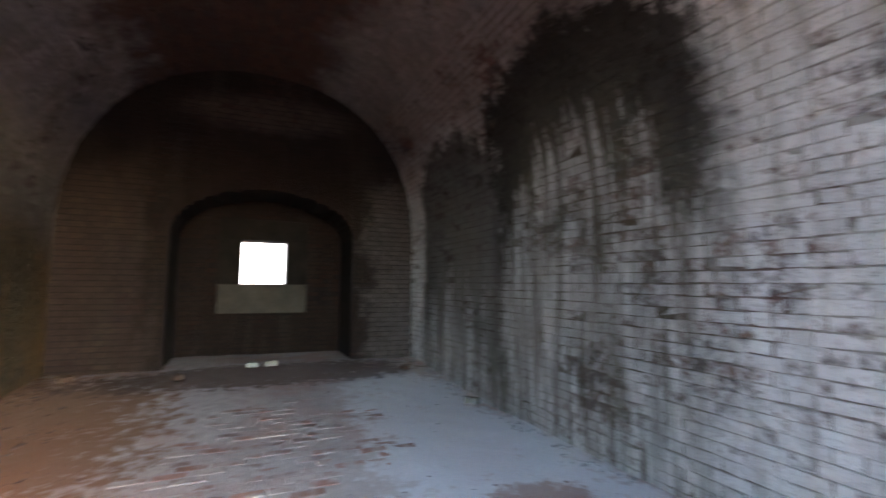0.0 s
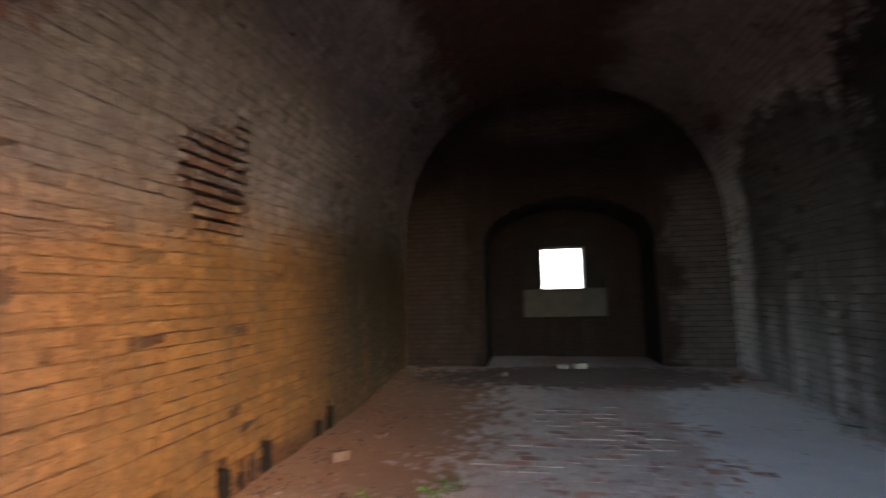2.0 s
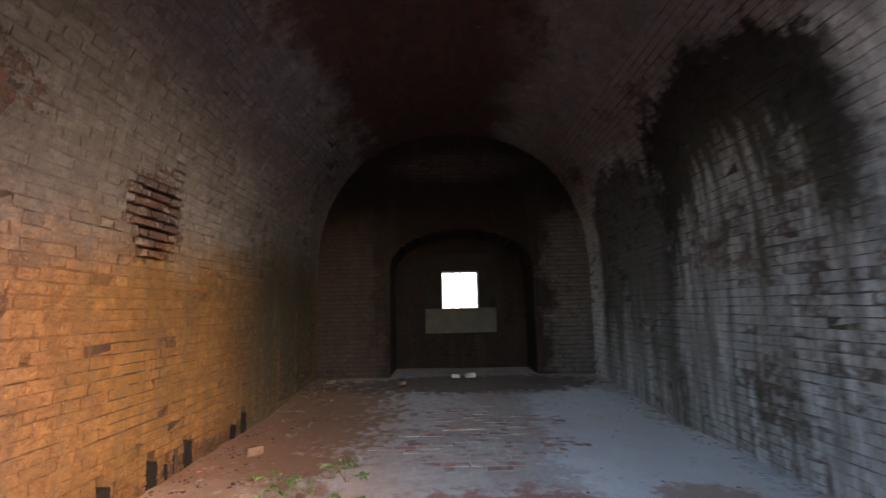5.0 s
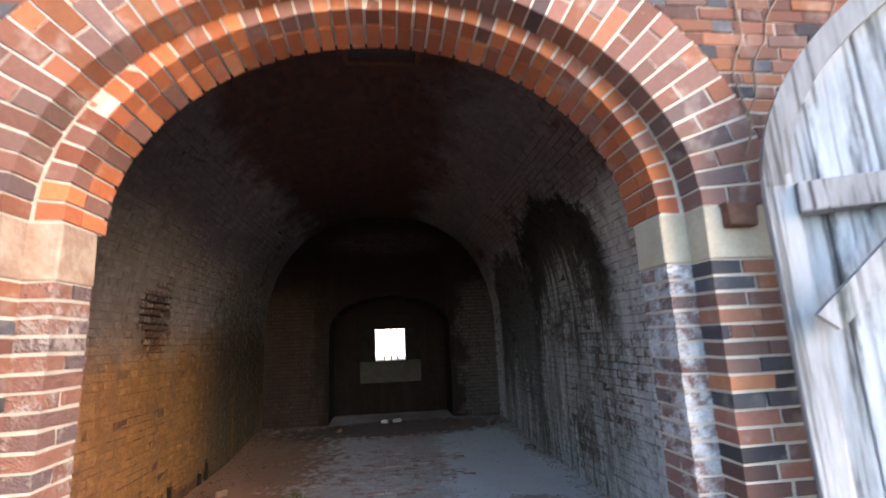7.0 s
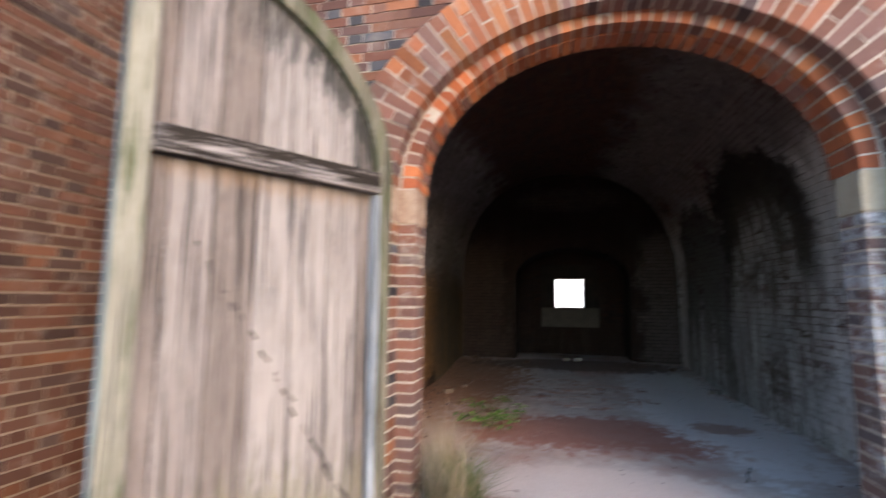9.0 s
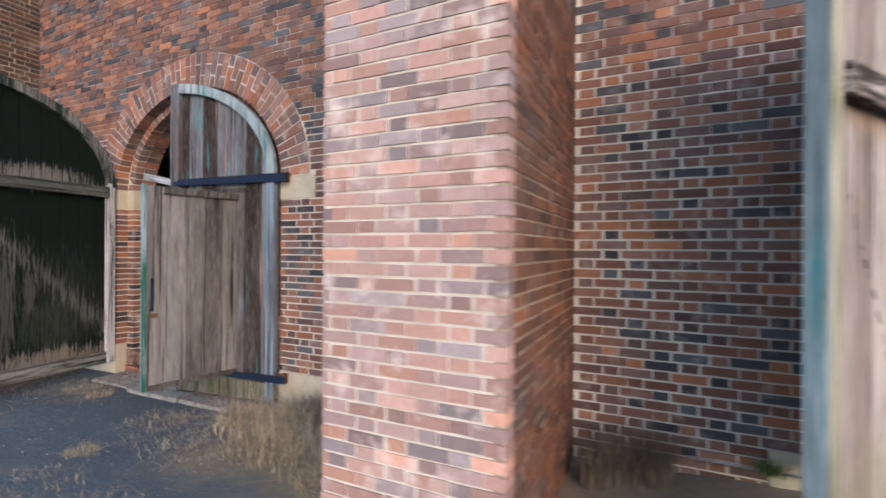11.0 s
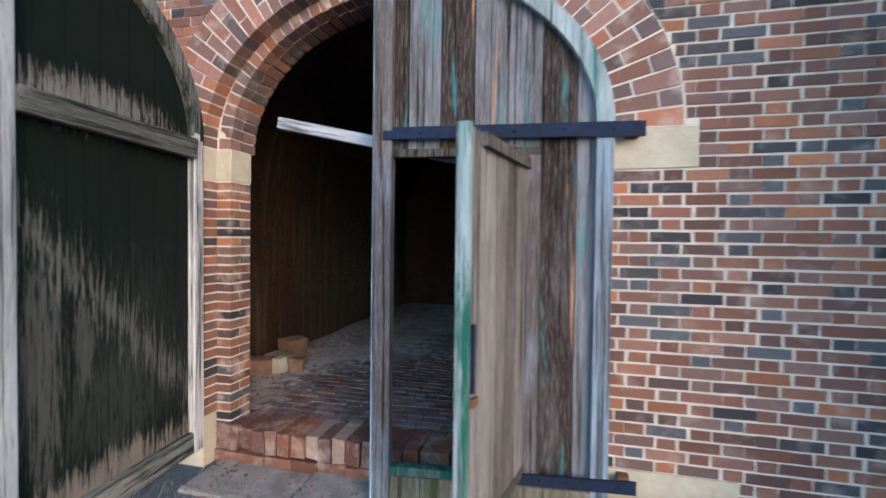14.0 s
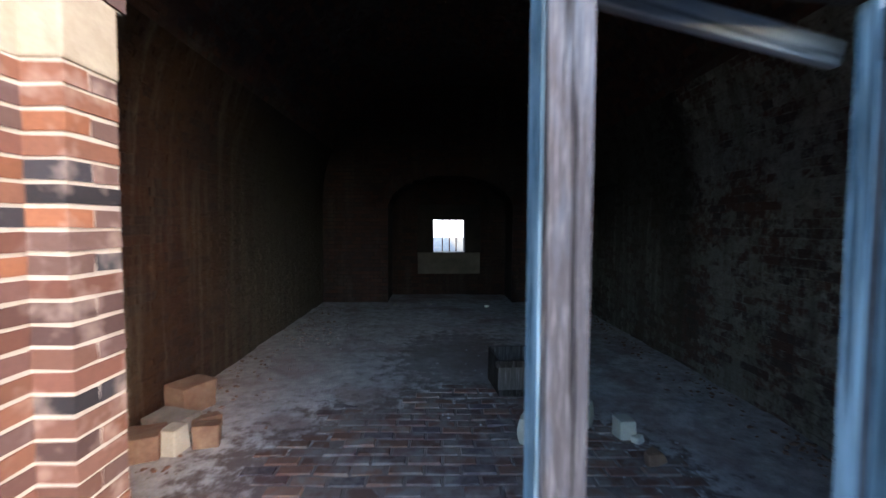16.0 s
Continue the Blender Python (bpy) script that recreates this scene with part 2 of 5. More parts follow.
def lime_wall(name, peel, tone, seed, stains_and_shade=(), worn=(), raw_k=0.8, streaks=0.45, even=1.0, bare=None, edge=(0.8, 1.1), soft=0.1):
    """Whitewashed brick: paint lost in patches by noise; dark marks, some of them painted shade, and worn patches at
    their own places (y, z, ry, rz).
    """
    m, nt, b = mat(name, 0.9)
    v, p, f = paint_mask(nt, seed)
    y, z = axis(nt, 1), axis(nt, 2)
    one = lot(nt)
    raw = ramp(nt, one, [(q, tuple(k * raw_k for k in c)) for q, c in ((0.0, (0.16, 0.065, 0.045)), (0.3, (0.12, 0.055, 0.045)), (0.55, (0.20, 0.08, 0.05)), (0.75, (0.09, 0.055, 0.055)))], hard=True)
    full = tone(nt, p, z) if callable(tone) else tone
    def dimmed(k):
        return mix(nt, 1.0, full, (k, k, k), "MULTIPLY")
    wash = mix(nt, ramp(nt, grain(nt, p, 2.2, 6, 0.75, seed + 4), [(0.3, 0.0), (0.7, 1.0)]), dimmed(0.55 + 0.25 * max(0.0, 1.0 - even)), dimmed(1.06))
    wash = mix(nt, ramp(nt, grain(nt, p, 11.0, 6, 0.8, seed + 6), [(0.42, 0.0), (0.62, min(0.85, 0.68 * even))]), wash, dimmed(0.42))
    wash = mix(nt, maths(nt, "MULTIPLY", maths(nt, "FRACT", maths(nt, "MULTIPLY", one, 7.3)), 0.42 * even), wash, dimmed(0.45))
    wash = mix(nt, ramp(nt, grain(nt, place(nt, (1, 1, 1.6)), 26.0, 6, 0.8, seed + 7), [(0.52, 0.0), (0.62, min(0.8, 0.15 + 0.65 * even))]), wash, dimmed(0.36))
    patchy = maths(nt, "ADD", v, maths(nt, "MULTIPLY", maths(nt, "SUBTRACT", maths(nt, "FRACT", maths(nt, "MULTIPLY", one, 3.7)), 0.5), 0.08))
    loss = maths(nt, "MULTIPLY", ramp(nt, patchy, [(peel - 0.04, 0.0), (peel + 0.03, 1.0)]), 0.85)
    for cy, cz, ry, rz in worn:
        dy = maths(nt, "POWER", maths(nt, "ABSOLUTE", maths(nt, "DIVIDE", maths(nt, "SUBTRACT", y, cy), ry)), 2.0)
        dz = maths(nt, "POWER", maths(nt, "ABSOLUTE", maths(nt, "DIVIDE", maths(nt, "SUBTRACT", z, cz), rz)), 2.0)
        rag = maths(nt, "ADD", maths(nt, "MULTIPLY", maths(nt, "SUBTRACT", f, 0.5), 7.0), maths(nt, "MULTIPLY", maths(nt, "SUBTRACT", one, 0.5), 0.8))
        d = maths(nt, "ADD", maths(nt, "ADD", dy, dz), rag)
        loss = maths(nt, "MAXIMUM", loss, maths(nt, "MULTIPLY", maths(nt, "SUBTRACT", 1.0, between(nt, d, 0.55, 0.95)), 0.75))
    c = mix(nt, loss, wash, raw)
    if bare:
        c = mix(nt, maths(nt, "MULTIPLY", bare(nt, p, z), 0.95), c, mix(nt, 0.35, (0.05, 0.022, 0.016), raw))
    streak = grain(nt, place(nt, (3.0, 5.0, 0.35)), 1.6, 4, 0.6, seed + 9)
    c = mix(nt, ramp(nt, streak, [(0.5, 0.0), (0.72, streaks)]), c, (0.10, 0.085, 0.06))
    for cy, half, top, foot, black in stains_and_shade:
        wob = maths(nt, "MULTIPLY", maths(nt, "SUBTRACT", grain(nt, p, 4.5, 6, 0.8, seed + 11), 0.5), 1.1)
        e = maths(nt, "ADD", maths(nt, "ABSOLUTE", maths(nt, "DIVIDE", maths(nt, "SUBTRACT", y, cy), half)), maths(nt, "MULTIPLY", wob, 0.5))
        side = maths(nt, "SUBTRACT", 1.0, between(nt, e, edge[0], edge[1]))
        arc = maths(nt, "ADD", maths(nt, "ADD", z, wob), maths(nt, "MULTIPLY", maths(nt, "POWER", maths(nt, "ABSOLUTE", e), 3.0), 0.5))
        up = maths(nt, "SUBTRACT", 1.0, between(nt, arc, top - soft, top + 0.12))
        fade = between(nt, maths(nt, "SUBTRACT", arc, maths(nt, "MULTIPLY", between(nt, e, 0.3, 0.9), -0.5)), foot, top - 0.05)
        drip = ramp(nt, grain(nt, place(nt, (1.0, 4.0, 0.3)), 2.0, 7, 0.75, seed + 13), [(0.40, 0.0), (0.60, 1.0)])
        low = maths(nt, "ADD", maths(nt, "ADD", fade, 0.22), maths(nt, "MULTIPLY", drip, 0.75), True)
        mask = maths(nt, "MULTIPLY", maths(nt, "MULTIPLY", maths(nt, "MULTIPLY", side, up), low), black)
        c = mix(nt, mask, c, mix(nt, fade, (0.075, 0.068, 0.045), (0.014, 0.011, 0.008)))
    put(nt, b.inputs["Base Color"], c)
    h = maths(nt, "ADD", maths(nt, "MULTIPLY", loss, -1.5), maths(nt, "ADD", maths(nt, "MULTIPLY", f, 1.6), grain(nt, p, 50, 3, 0.6, 1.0)))
    h = maths(nt, "ADD", h, maths(nt, "MULTIPLY", grain(nt, place(nt, (1, 0.5, 1.4)), 22.0, 5, 0.7, seed + 17), 2.2))
    bump(nt, b, h, 0.013, 1.0)
    return m


M_JOINT = lime_wall("dirty_limewashed_joint", 0.53, joint_tones, 5.0, raw_k=0.45, stains_and_shade=[(3.12, 1.25, 3.1, 1.9, 0.96), (5.25, 1.15, 2.85, 0.0, 0.84)], bare=crown_loss)
# west wall: a dark band, widened to paint the shade of the far end
M_JOINT_W = lime_wall("dirty_sun_tinted_joint", 0.53, joint_tones, 5.0, raw_k=0.35, stains_and_shade=[(5.6, 1.9, 2.9, -0.8, 0.92)], bare=crown_loss, edge=(0.3, 1.2), soft=1.7)
M_WASH_W = lime_wall("peeling_sun_tinted_limewash", 0.60, casemate_tones, 1.0, stains_and_shade=[(5.6, 1.9, 2.9, -0.8, 0.92)], raw_k=0.55, even=1.25, bare=crown_loss, edge=(0.3, 1.2), soft=1.7,
                     worn=[(2.75, 1.85, 0.30, 0.34), (1.25, 2.25, 0.42, 0.2), (1.0, 0.62, 0.3, 0.07), (1.2, 0.3, 0.5, 0.07), (1.8, 0.0, 0.9, 0.12), (3.6, -0.02, 1.0, 0.1), (0.55, 1.25, 0.16, 0.4), (1.65, 1.2, 0.05, 0.07)])
M_WASH_E = lime_wall("peeling_whitewash", 0.568, casemate_tones, 2.0, stains_and_shade=[(3.12, 1.25, 3.1, 1.9, 0.96), (5.25, 1.15, 2.85, 0.0, 0.84)], even=0.35, bare=crown_loss,
                     worn=[(0.72, 0.75, 0.14, 0.3)])
M_VAULT = lime_wall("sooty_vault_brick", 0.60, casemate_tones, 3.0, even=0.8, bare=crown_loss)
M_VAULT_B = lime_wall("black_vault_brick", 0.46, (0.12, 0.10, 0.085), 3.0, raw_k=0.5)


def rear_lime(nt, p, z):
    """Limewash left on the piers beside the recess and in a low lunette under the vault; bare brick elsewhere. All
    toned down for the dim far end.
    """
    x = axis(nt, 0)
    n = maths(nt, "MULTIPLY", maths(nt, "SUBTRACT", grain(nt, p, 2.4, 7, 0.75, 51.0), 0.5), 1.5)
    off = maths(nt, "ABSOLUTE", x)
    pier = maths(nt, "MULTIPLY", between(nt, maths(nt, "ADD", off, n), 1.25, 1.5), maths(nt, "SUBTRACT", 1.0, between(nt, maths(nt, "ADD", z, n), 2.3, 2.8)))
    lx = maths(nt, "POWER", maths(nt, "DIVIDE", x, 1.1), 2.0)
    lz = maths(nt, "POWER", maths(nt, "ABSOLUTE", maths(nt, "DIVIDE", maths(nt, "SUBTRACT", z, 3.45), 0.26)), 2.0)
    lun = maths(nt, "SUBTRACT", 1.0, between(nt, maths(nt, "ADD", maths(nt, "ADD", lx, lz), maths(nt, "MULTIPLY", n, 2.0)), 0.0, 1.6))
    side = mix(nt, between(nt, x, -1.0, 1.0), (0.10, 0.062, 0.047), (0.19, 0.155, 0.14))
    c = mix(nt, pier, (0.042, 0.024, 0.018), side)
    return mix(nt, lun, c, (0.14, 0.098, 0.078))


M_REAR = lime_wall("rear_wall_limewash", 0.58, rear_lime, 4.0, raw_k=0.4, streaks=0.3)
# brick colour lowered because the recess gets less light
M_RECESS = lime_wall("shaded_recess_brick", 0.5, (0.05, 0.029, 0.02), 4.0, raw_k=0.22, streaks=0.3)
# second casemate's rear wall: the low tone paints its unlit far end
M_REAR_B = lime_wall("dim_rear_brickwork", 0.47, (0.07, 0.05, 0.04), 6.0, stains_and_shade=[(3.0, 2.5, 3.0, 1.0, 0.5)], raw_k=0.3)
# west wall: rust streaks, and a dark patch painting shade deeper in
M_WALL_B_W = lime_wall("rust_streaked_shaded_brickwork", 0.5, (0.07, 0.033, 0.015), 6.0, stains_and_shade=[(5.4, 2.9, 3.6, -0.2, 0.9)], raw_k=0.2, streaks=0.97, edge=(0.4, 1.2))
M_WALL_B_E = lime_wall("green_grey_brickwork", 0.52, (0.36, 0.355, 0.29), 8.0, stains_and_shade=[(4.4, 1.5, 3.0, 0.4, 0.8)], raw_k=0.5, streaks=0.8)
M_JAMB_WHITE = lime_wall("white_painted_jamb_brick", 0.455, (0.74, 0.76, 0.80), 12.0, streaks=0.1)
M_JAMB_PINK = lime_wall("pinkish_flaking_jamb_brick", 0.47, (0.56, 0.46, 0.41), 14.0, raw_k=1.2, streaks=0.1)
M_STONE_FLAKE = plain("pink_stained_sandstone", (0.25, 0.145, 0.10), (0.50, 0.40, 0.31), 9.0, 0.9)
# window stones: darkened copies of the sandstone, with the shade in their colour
M_STONE_DARK = plain("shaded_stone", (0.018, 0.014, 0.011), (0.04, 0.03, 0.023), 4.0, 0.9)
M_STONE_DIM = plain("dimmed_stone", (0.085, 0.075, 0.06), (0.15, 0.13, 0.10), 4.0, 0.9)


def wood(name, bare, weather, paint=None, amount=0.0, seed=0.0, fresh=None, run="z", patches=(), scar=None, crack=0.8):
    """Weathered boards: long grain, checks, greying, and what is left of old paint."""
    m, nt, b = mat(name, 0.9)
    b.inputs["Specular IOR Level"].default_value = 0.12
    def along(k):
        return place(nt, (1, 1, k) if run == "z" else (k, 1, 1), local=True)
    p, q = along(0.07), along(0.25)
    a, f = grain(nt, p, 28, 6, 0.7, seed), grain(nt, p, 120, 3, 0.7, seed + 1)
    s = grain(nt, q, 3.0, 5, 0.65, seed + 2)
    tone = maths(nt, "MULTIPLY", maths(nt, "SUBTRACT", lot(nt), 0.5), 1.3)
    c = mix(nt, maths(nt, "ADD", ramp(nt, s, [(0.32, 0.0), (0.68, 1.0)]), tone, True), bare, weather)
    c = mix(nt, ramp(nt, a, [(0.45, 0.0), (0.75, 0.75)]), c, mix(nt, 0.75, c, (0.015, 0.012, 0.01)))
    c = mix(nt, ramp(nt, f, [(0.5, 0.0), (0.8, 0.5)]), c, mix(nt, 0.5, c, (0.6, 0.58, 0.55)))
    if fresh:
        w = grain(nt, along(0.05), 11.0, 4, 0.6, seed + 8)
        c = mix(nt, ramp(nt, w, [(0.60, 0.0), (0.66, 0.85)]), c, fresh)
    split = ramp(nt, grain(nt, along(0.018), 48, 4, 0.6, seed + 14), [(0.56, 0.0), (0.61, crack)])
    c = mix(nt, split, c, mix(nt, 0.85, c, (0.006, 0.005, 0.005)))
    if paint:
        g = grain(nt, along(0.09), 9.0, 6, 0.75, seed + 5)
        c = mix(nt, ramp(nt, g, [(0.97 - amount - 0.05, 0.0), (0.97 - amount + 0.05, 1.0)]), c, paint)
    if patches or scar:
        t = nt.nodes.new("ShaderNodeTexCoord")
        xyz = nt.nodes.new("ShaderNodeSeparateXYZ")
        nt.links.new(t.outputs["Object"], xyz.inputs[0])
        rag = maths(nt, "MULTIPLY", maths(nt, "SUBTRACT", grain(nt, along(0.07), 46.0, 8, 0.8, seed + 21), 0.5), 11.0)
    def far(v, c0, r):
        return maths(nt, "POWER", maths(nt, "ABSOLUTE", maths(nt, "DIVIDE", maths(nt, "SUBTRACT", v, c0), r)), 2.0)
    for cx, cz, rx, rz, tint, k in patches:
        d = maths(nt, "ADD", maths(nt, "ADD", far(xyz.outputs[0], cx, rx), far(xyz.outputs[2], cz, rz)), rag)
        c = mix(nt, maths(nt, "MULTIPLY", maths(nt, "SUBTRACT", 1.0, between(nt, d, 0.3, 1.1)), k), c, tint)
    if scar:
        (ax, az), (bx, bz), wide, tint = scar
        n = math.hypot(bx - ax, bz - az)
        along_it = maths(nt, "ADD", maths(nt, "MULTIPLY", maths(nt, "SUBTRACT", xyz.outputs[0], ax), (bz - az) / n), maths(nt, "MULTIPLY", maths(nt, "SUBTRACT", xyz.outputs[2], az), -(bx - ax) / n))
        d = maths(nt, "ADD", maths(nt, "ABSOLUTE", maths(nt, "DIVIDE", along_it, wide)), maths(nt, "MULTIPLY", rag, 1.7))
        c = mix(nt, maths(nt, "MULTIPLY", maths(nt, "SUBTRACT", 1.0, between(nt, d, 0.0, 1.0)), 0.4), c, tint)
    put(nt, b.inputs["Base Color"], c)
    bump(nt, b, maths(nt, "ADD", maths(nt, "ADD", a, f), maths(nt, "MULTIPLY", split, -2.5)), 0.005, 1.0)
    return m


M_WOOD_PALE = wood("silvered_board", (0.20, 0.166, 0.148), (0.35, 0.313, 0.295), (0.07, 0.06, 0.054), 0.36, 1.0,
                   patches=[(0.7, 0.1, 0.8, 0.35, (0.17, 0.165, 0.085), 0.5), (0.7, 1.93, 0.7, 0.08, (0.26, 0.17, 0.11), 0.5),
                            (0.12, 2.42, 0.17, 0.42, (0.03, 0.033, 0.03), 0.9), (0.3, 2.70, 0.25, 0.3, (0.035, 0.037, 0.034), 0.85), (0.6, 2.86, 0.34, 0.25, (0.05, 0.05, 0.047), 0.75), (1.0, 2.98, 0.35, 0.14, (0.05, 0.05, 0.047), 0.7)])
M_WOOD_PALE_FRAME = wood("mossy_pale_frame", (0.17, 0.155, 0.115), (0.33, 0.31, 0.25), (0.10, 0.11, 0.06), 0.45, 2.0)
M_WOOD_BLUE = wood("blue_grey_board", (0.23, 0.26, 0.29), (0.46, 0.51, 0.56), (0.075, 0.085, 0.095), 0.40, 3.0, crack=0.6)
M_WOOD_SKY = wood("sky_blue_flaking_board", (0.26, 0.40, 0.50), (0.52, 0.66, 0.74), (0.06, 0.12, 0.16), 0.42, 19.0)
M_WOOD_GREEN = wood("worn_dark_green_board", (0.12, 0.115, 0.105), (0.011, 0.013, 0.012), (0.0045, 0.008, 0.0065), 0.66, 4.0,
                    patches=[(1.12, 0.75, 0.11, 0.65, (0.13, 0.13, 0.125), 0.4), (0.9, 0.85, 0.07, 0.3, (0.10, 0.10, 0.095), 0.4), (0.7, 0.45, 0.4, 0.3, (0.05, 0.055, 0.042), 0.3), (0.55, 0.7, 0.5, 0.6, (0.08, 0.08, 0.076), 0.12),
                             (0.8, 2.1, 0.5, 0.14, (0.22, 0.21, 0.195), 0.6), (0.7, 0.02, 0.75, 0.15, (0.22, 0.19, 0.16), 0.6)],
                    scar=((1.25, 1.5), (0.15, 0.42), 0.085, (0.16, 0.16, 0.15)))
M_WOOD_GREEN_FRAME = wood("flaking_green_frame", (0.17, 0.17, 0.16), (0.04, 0.045, 0.04), (0.010, 0.02, 0.016), 0.46, 5.0)
M_WOOD_FLAKE = wood("white_flaking_stile", (0.34, 0.34, 0.345), (0.47, 0.465, 0.47), (0.018, 0.028, 0.026), 0.39, 13.0)
M_WOOD_STILE = wood("pale_flaked_stile", (0.24, 0.255, 0.265), (0.42, 0.445, 0.47), (0.045, 0.075, 0.07), 0.41, 23.0)
M_WOOD_RIM = wood("silver_grey_rim", (0.27, 0.275, 0.285), (0.44, 0.455, 0.47), (0.11, 0.125, 0.115), 0.36, 27.0, crack=0.6)
M_WOOD_RAIL = wood("splotched_rail", (0.27, 0.24, 0.225), (0.40, 0.36, 0.345), (0.03, 0.024, 0.02), 0.48, 15.0, run="x")
M_WOOD_GREEN_RAIL = wood("grey_green_rail", (0.20, 0.195, 0.18), (0.07, 0.075, 0.068), (0.012, 0.02, 0.016), 0.44, 16.0, run="x")
M_WOOD_BAR = wood("silvered_loose_bar", (0.17, 0.17, 0.17), (0.37, 0.395, 0.43), (0.06, 0.06, 0.06), 0.38, 17.0, run="x")
M_WOOD_GREY = wood("bare_grey_timber", (0.15, 0.15, 0.15), (0.36, 0.375, 0.40), None, 0, 6.0)
M_WOOD_POST = wood("blue_brown_post", (0.085, 0.076, 0.08), (0.22, 0.30, 0.39), (0.05, 0.15, 0.17), 0.33, 11.0)
M_WOOD_BROWN = wood("brown_board_with_teal_flakes", (0.026, 0.018, 0.016), (0.15, 0.158, 0.178), (0.05, 0.17, 0.18), 0.365, 7.0, (0.36, 0.20, 0.13))
M_WOOD_WICKET = wood("grey_brown_wicket_board", (0.07, 0.063, 0.06), (0.20, 0.19, 0.186), (0.03, 0.09, 0.075), 0.30, 8.0, crack=0.95)
M_WOOD_TEAL = wood("teal_painted_edge", (0.10, 0.14, 0.13), (0.22, 0.26, 0.27), (0.016, 0.085, 0.06), 0.49, 9.0, patches=[(0.87, 1.55, 0.3, 0.4, (0.30, 0.36, 0.39), 0.6)])
M_WOOD_HEAD = wood("pale_blue_flaking_rail", (0.15, 0.19, 0.20), (0.40, 0.48, 0.52), (0.06, 0.19, 0.20), 0.40, 12.0)
M_WOOD_SILL = wood("mossy_bottom_board", (0.08, 0.075, 0.055), (0.18, 0.17, 0.13), (0.05, 0.06, 0.03), 0.42, 29.0)
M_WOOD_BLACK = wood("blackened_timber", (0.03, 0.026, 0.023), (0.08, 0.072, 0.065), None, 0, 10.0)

# ---- mesh helpers ----
rng = random.Random(7)


def mesh_object(name, verts, faces, material, parent=None, label=""):
    me = bpy.data.meshes.new(name)
    me.from_pydata(verts, [], faces)
    me.update()
    me.materials.append(material)
    ob = new(name, me)
    if parent:
        ob.parent = parent
    if label:
        tagged(ob, label)
    return ob


def part(name, bm, material, parent=None, label=""):
    bmesh.ops.recalc_face_normals(bm, faces=bm.faces)
    me = bpy.data.meshes.new(name)
    bm.to_mesh(me)
    bm.free()
    me.materials.append(material)
    ob = new(name, me)
    if parent:
        ob.parent = parent
    if label:
        tagged(ob, label)
    return ob


def thing(name, m, label, category, group="", kind=""):
    ob = new(name)
    ob.matrix_world = m
    return tagged(ob, label, category, group, kind)


CUBE = [(0, 3, 2, 1), (4, 5, 6, 7), (0, 1, 5, 4), (1, 2, 6, 5), (2, 3, 7, 6), (3, 0, 4, 7)]


class Bricks:
    """Many bricks in one mesh, each an island of its own."""
    def __init__(self):
        self.v, self.f = [], []

    def add(self, corners):
        n = len(self.v)
        self.v += corners
        self.f += [tuple(n + i for i in q) for q in CUBE]

    def box(self, x0, x1, y0, y1, z0, z1, jit=0.0):
        self.cut(x0, x1, x0, x1, y0, y1, z0, z1, jit)

    def cut(self, x0, x1, t0, t1, y0, y1, z0, z1, jit=0.0):
        """A brick whose ends may lean: x0 to x1 at its foot, t0 to t1 at its top."""
        self.add(jitter([(x0, y0, z0), (x1, y0, z0), (x1, y1, z0), (x0, y1, z0), (t0, y0, z1), (t1, y0, z1), (t1, y1, z1), (t0, y1, z1)], jit))

    def make(self, name, material, parent=None, label=""):
        ob = mesh_object(name, self.v, self.f, material, parent, label)
        return tagged(ob, kind="stuff") if parent else ob


def jitter(pts, j):
    return [tuple(c + rng.uniform(-j, j) for c in p) for p in pts] if j else pts


def slab(bm, x0, x1, y0, y1, z0, z1, bevel=0.0, rough=0.0):
    """A box, with worn edges and an uneven run where asked."""
    r = bmesh.ops.create_cube(bm, size=1.0)
    vs = r["verts"]
    for v in vs:
        v.co = Vector(((x0 + x1) / 2 + v.co.x * (x1 - x0), (y0 + y1) / 2 + v.co.y * (y1 - y0), (z0 + z1) / 2 + v.co.z * (z1 - z0)))
        if rough:
            v.co += Vector([rng.uniform(-rough, rough) for _ in range(3)])
    if bevel:
        es = list({e for v in vs for e in v.link_edges})
        bmesh.ops.bevel(bm, geom=es, offset=bevel, segments=2, affect="EDGES", profile=0.6)
    return vs


def one_slab(name, dims, material, parent=None, label="", bevel=0.006, rough=0.0):
    bm = bmesh.new()
    slab(bm, *dims, bevel, rough)
    return part(name, bm, material, parent, label)


COURSE, JOINT, STRETCH, HEAD = 0.0696, 0.0135, 0.2105, 0.0985


def lay(row, u0, u1):
    """One course of Flemish bond between u0 and u1: (start, end) of each brick."""
    period = STRETCH + HEAD + 2 * JOINT
    u = math.floor(u0 / period) * period + (row % 2) * period / 2 - period
    out = []
    k = 0
    while u < u1:
        w = STRETCH if k % 2 == 0 else HEAD
        d = 0.006 * math.sin(row * 12.9 + u * 7.3)
        a, b = max(u + d, u0), min(u + w + d, u1)
        if b - a > 0.035:
            out.append((a, b))
        u += w + JOINT
        k += 1
    if out and out[0][0] - u0 < 0.07:
        out[0] = (u0, out[0][1])
    if out and u1 - out[-1][1] < 0.07:
        out[-1] = (out[-1][0], u1)
    return out


# ---- plan ----
F = -0.30                                    # front of the facade
CXA, CXB = -0.04, -7.667                     # middle of the two casemate arches
HALF, INNER = 1.397, 1.275                   # half widths of the outer and the inner order
SPRING, RISE, RING_T = 2.06, 1.10, 0.385
IMP0 = 1.82
FLOOR_A, FLOOR_B = -0.04, -0.08
TOP = 6.2
STEP1, BACK = 0.13, 0.36                     # depth of the outer order and of the wall at the arch


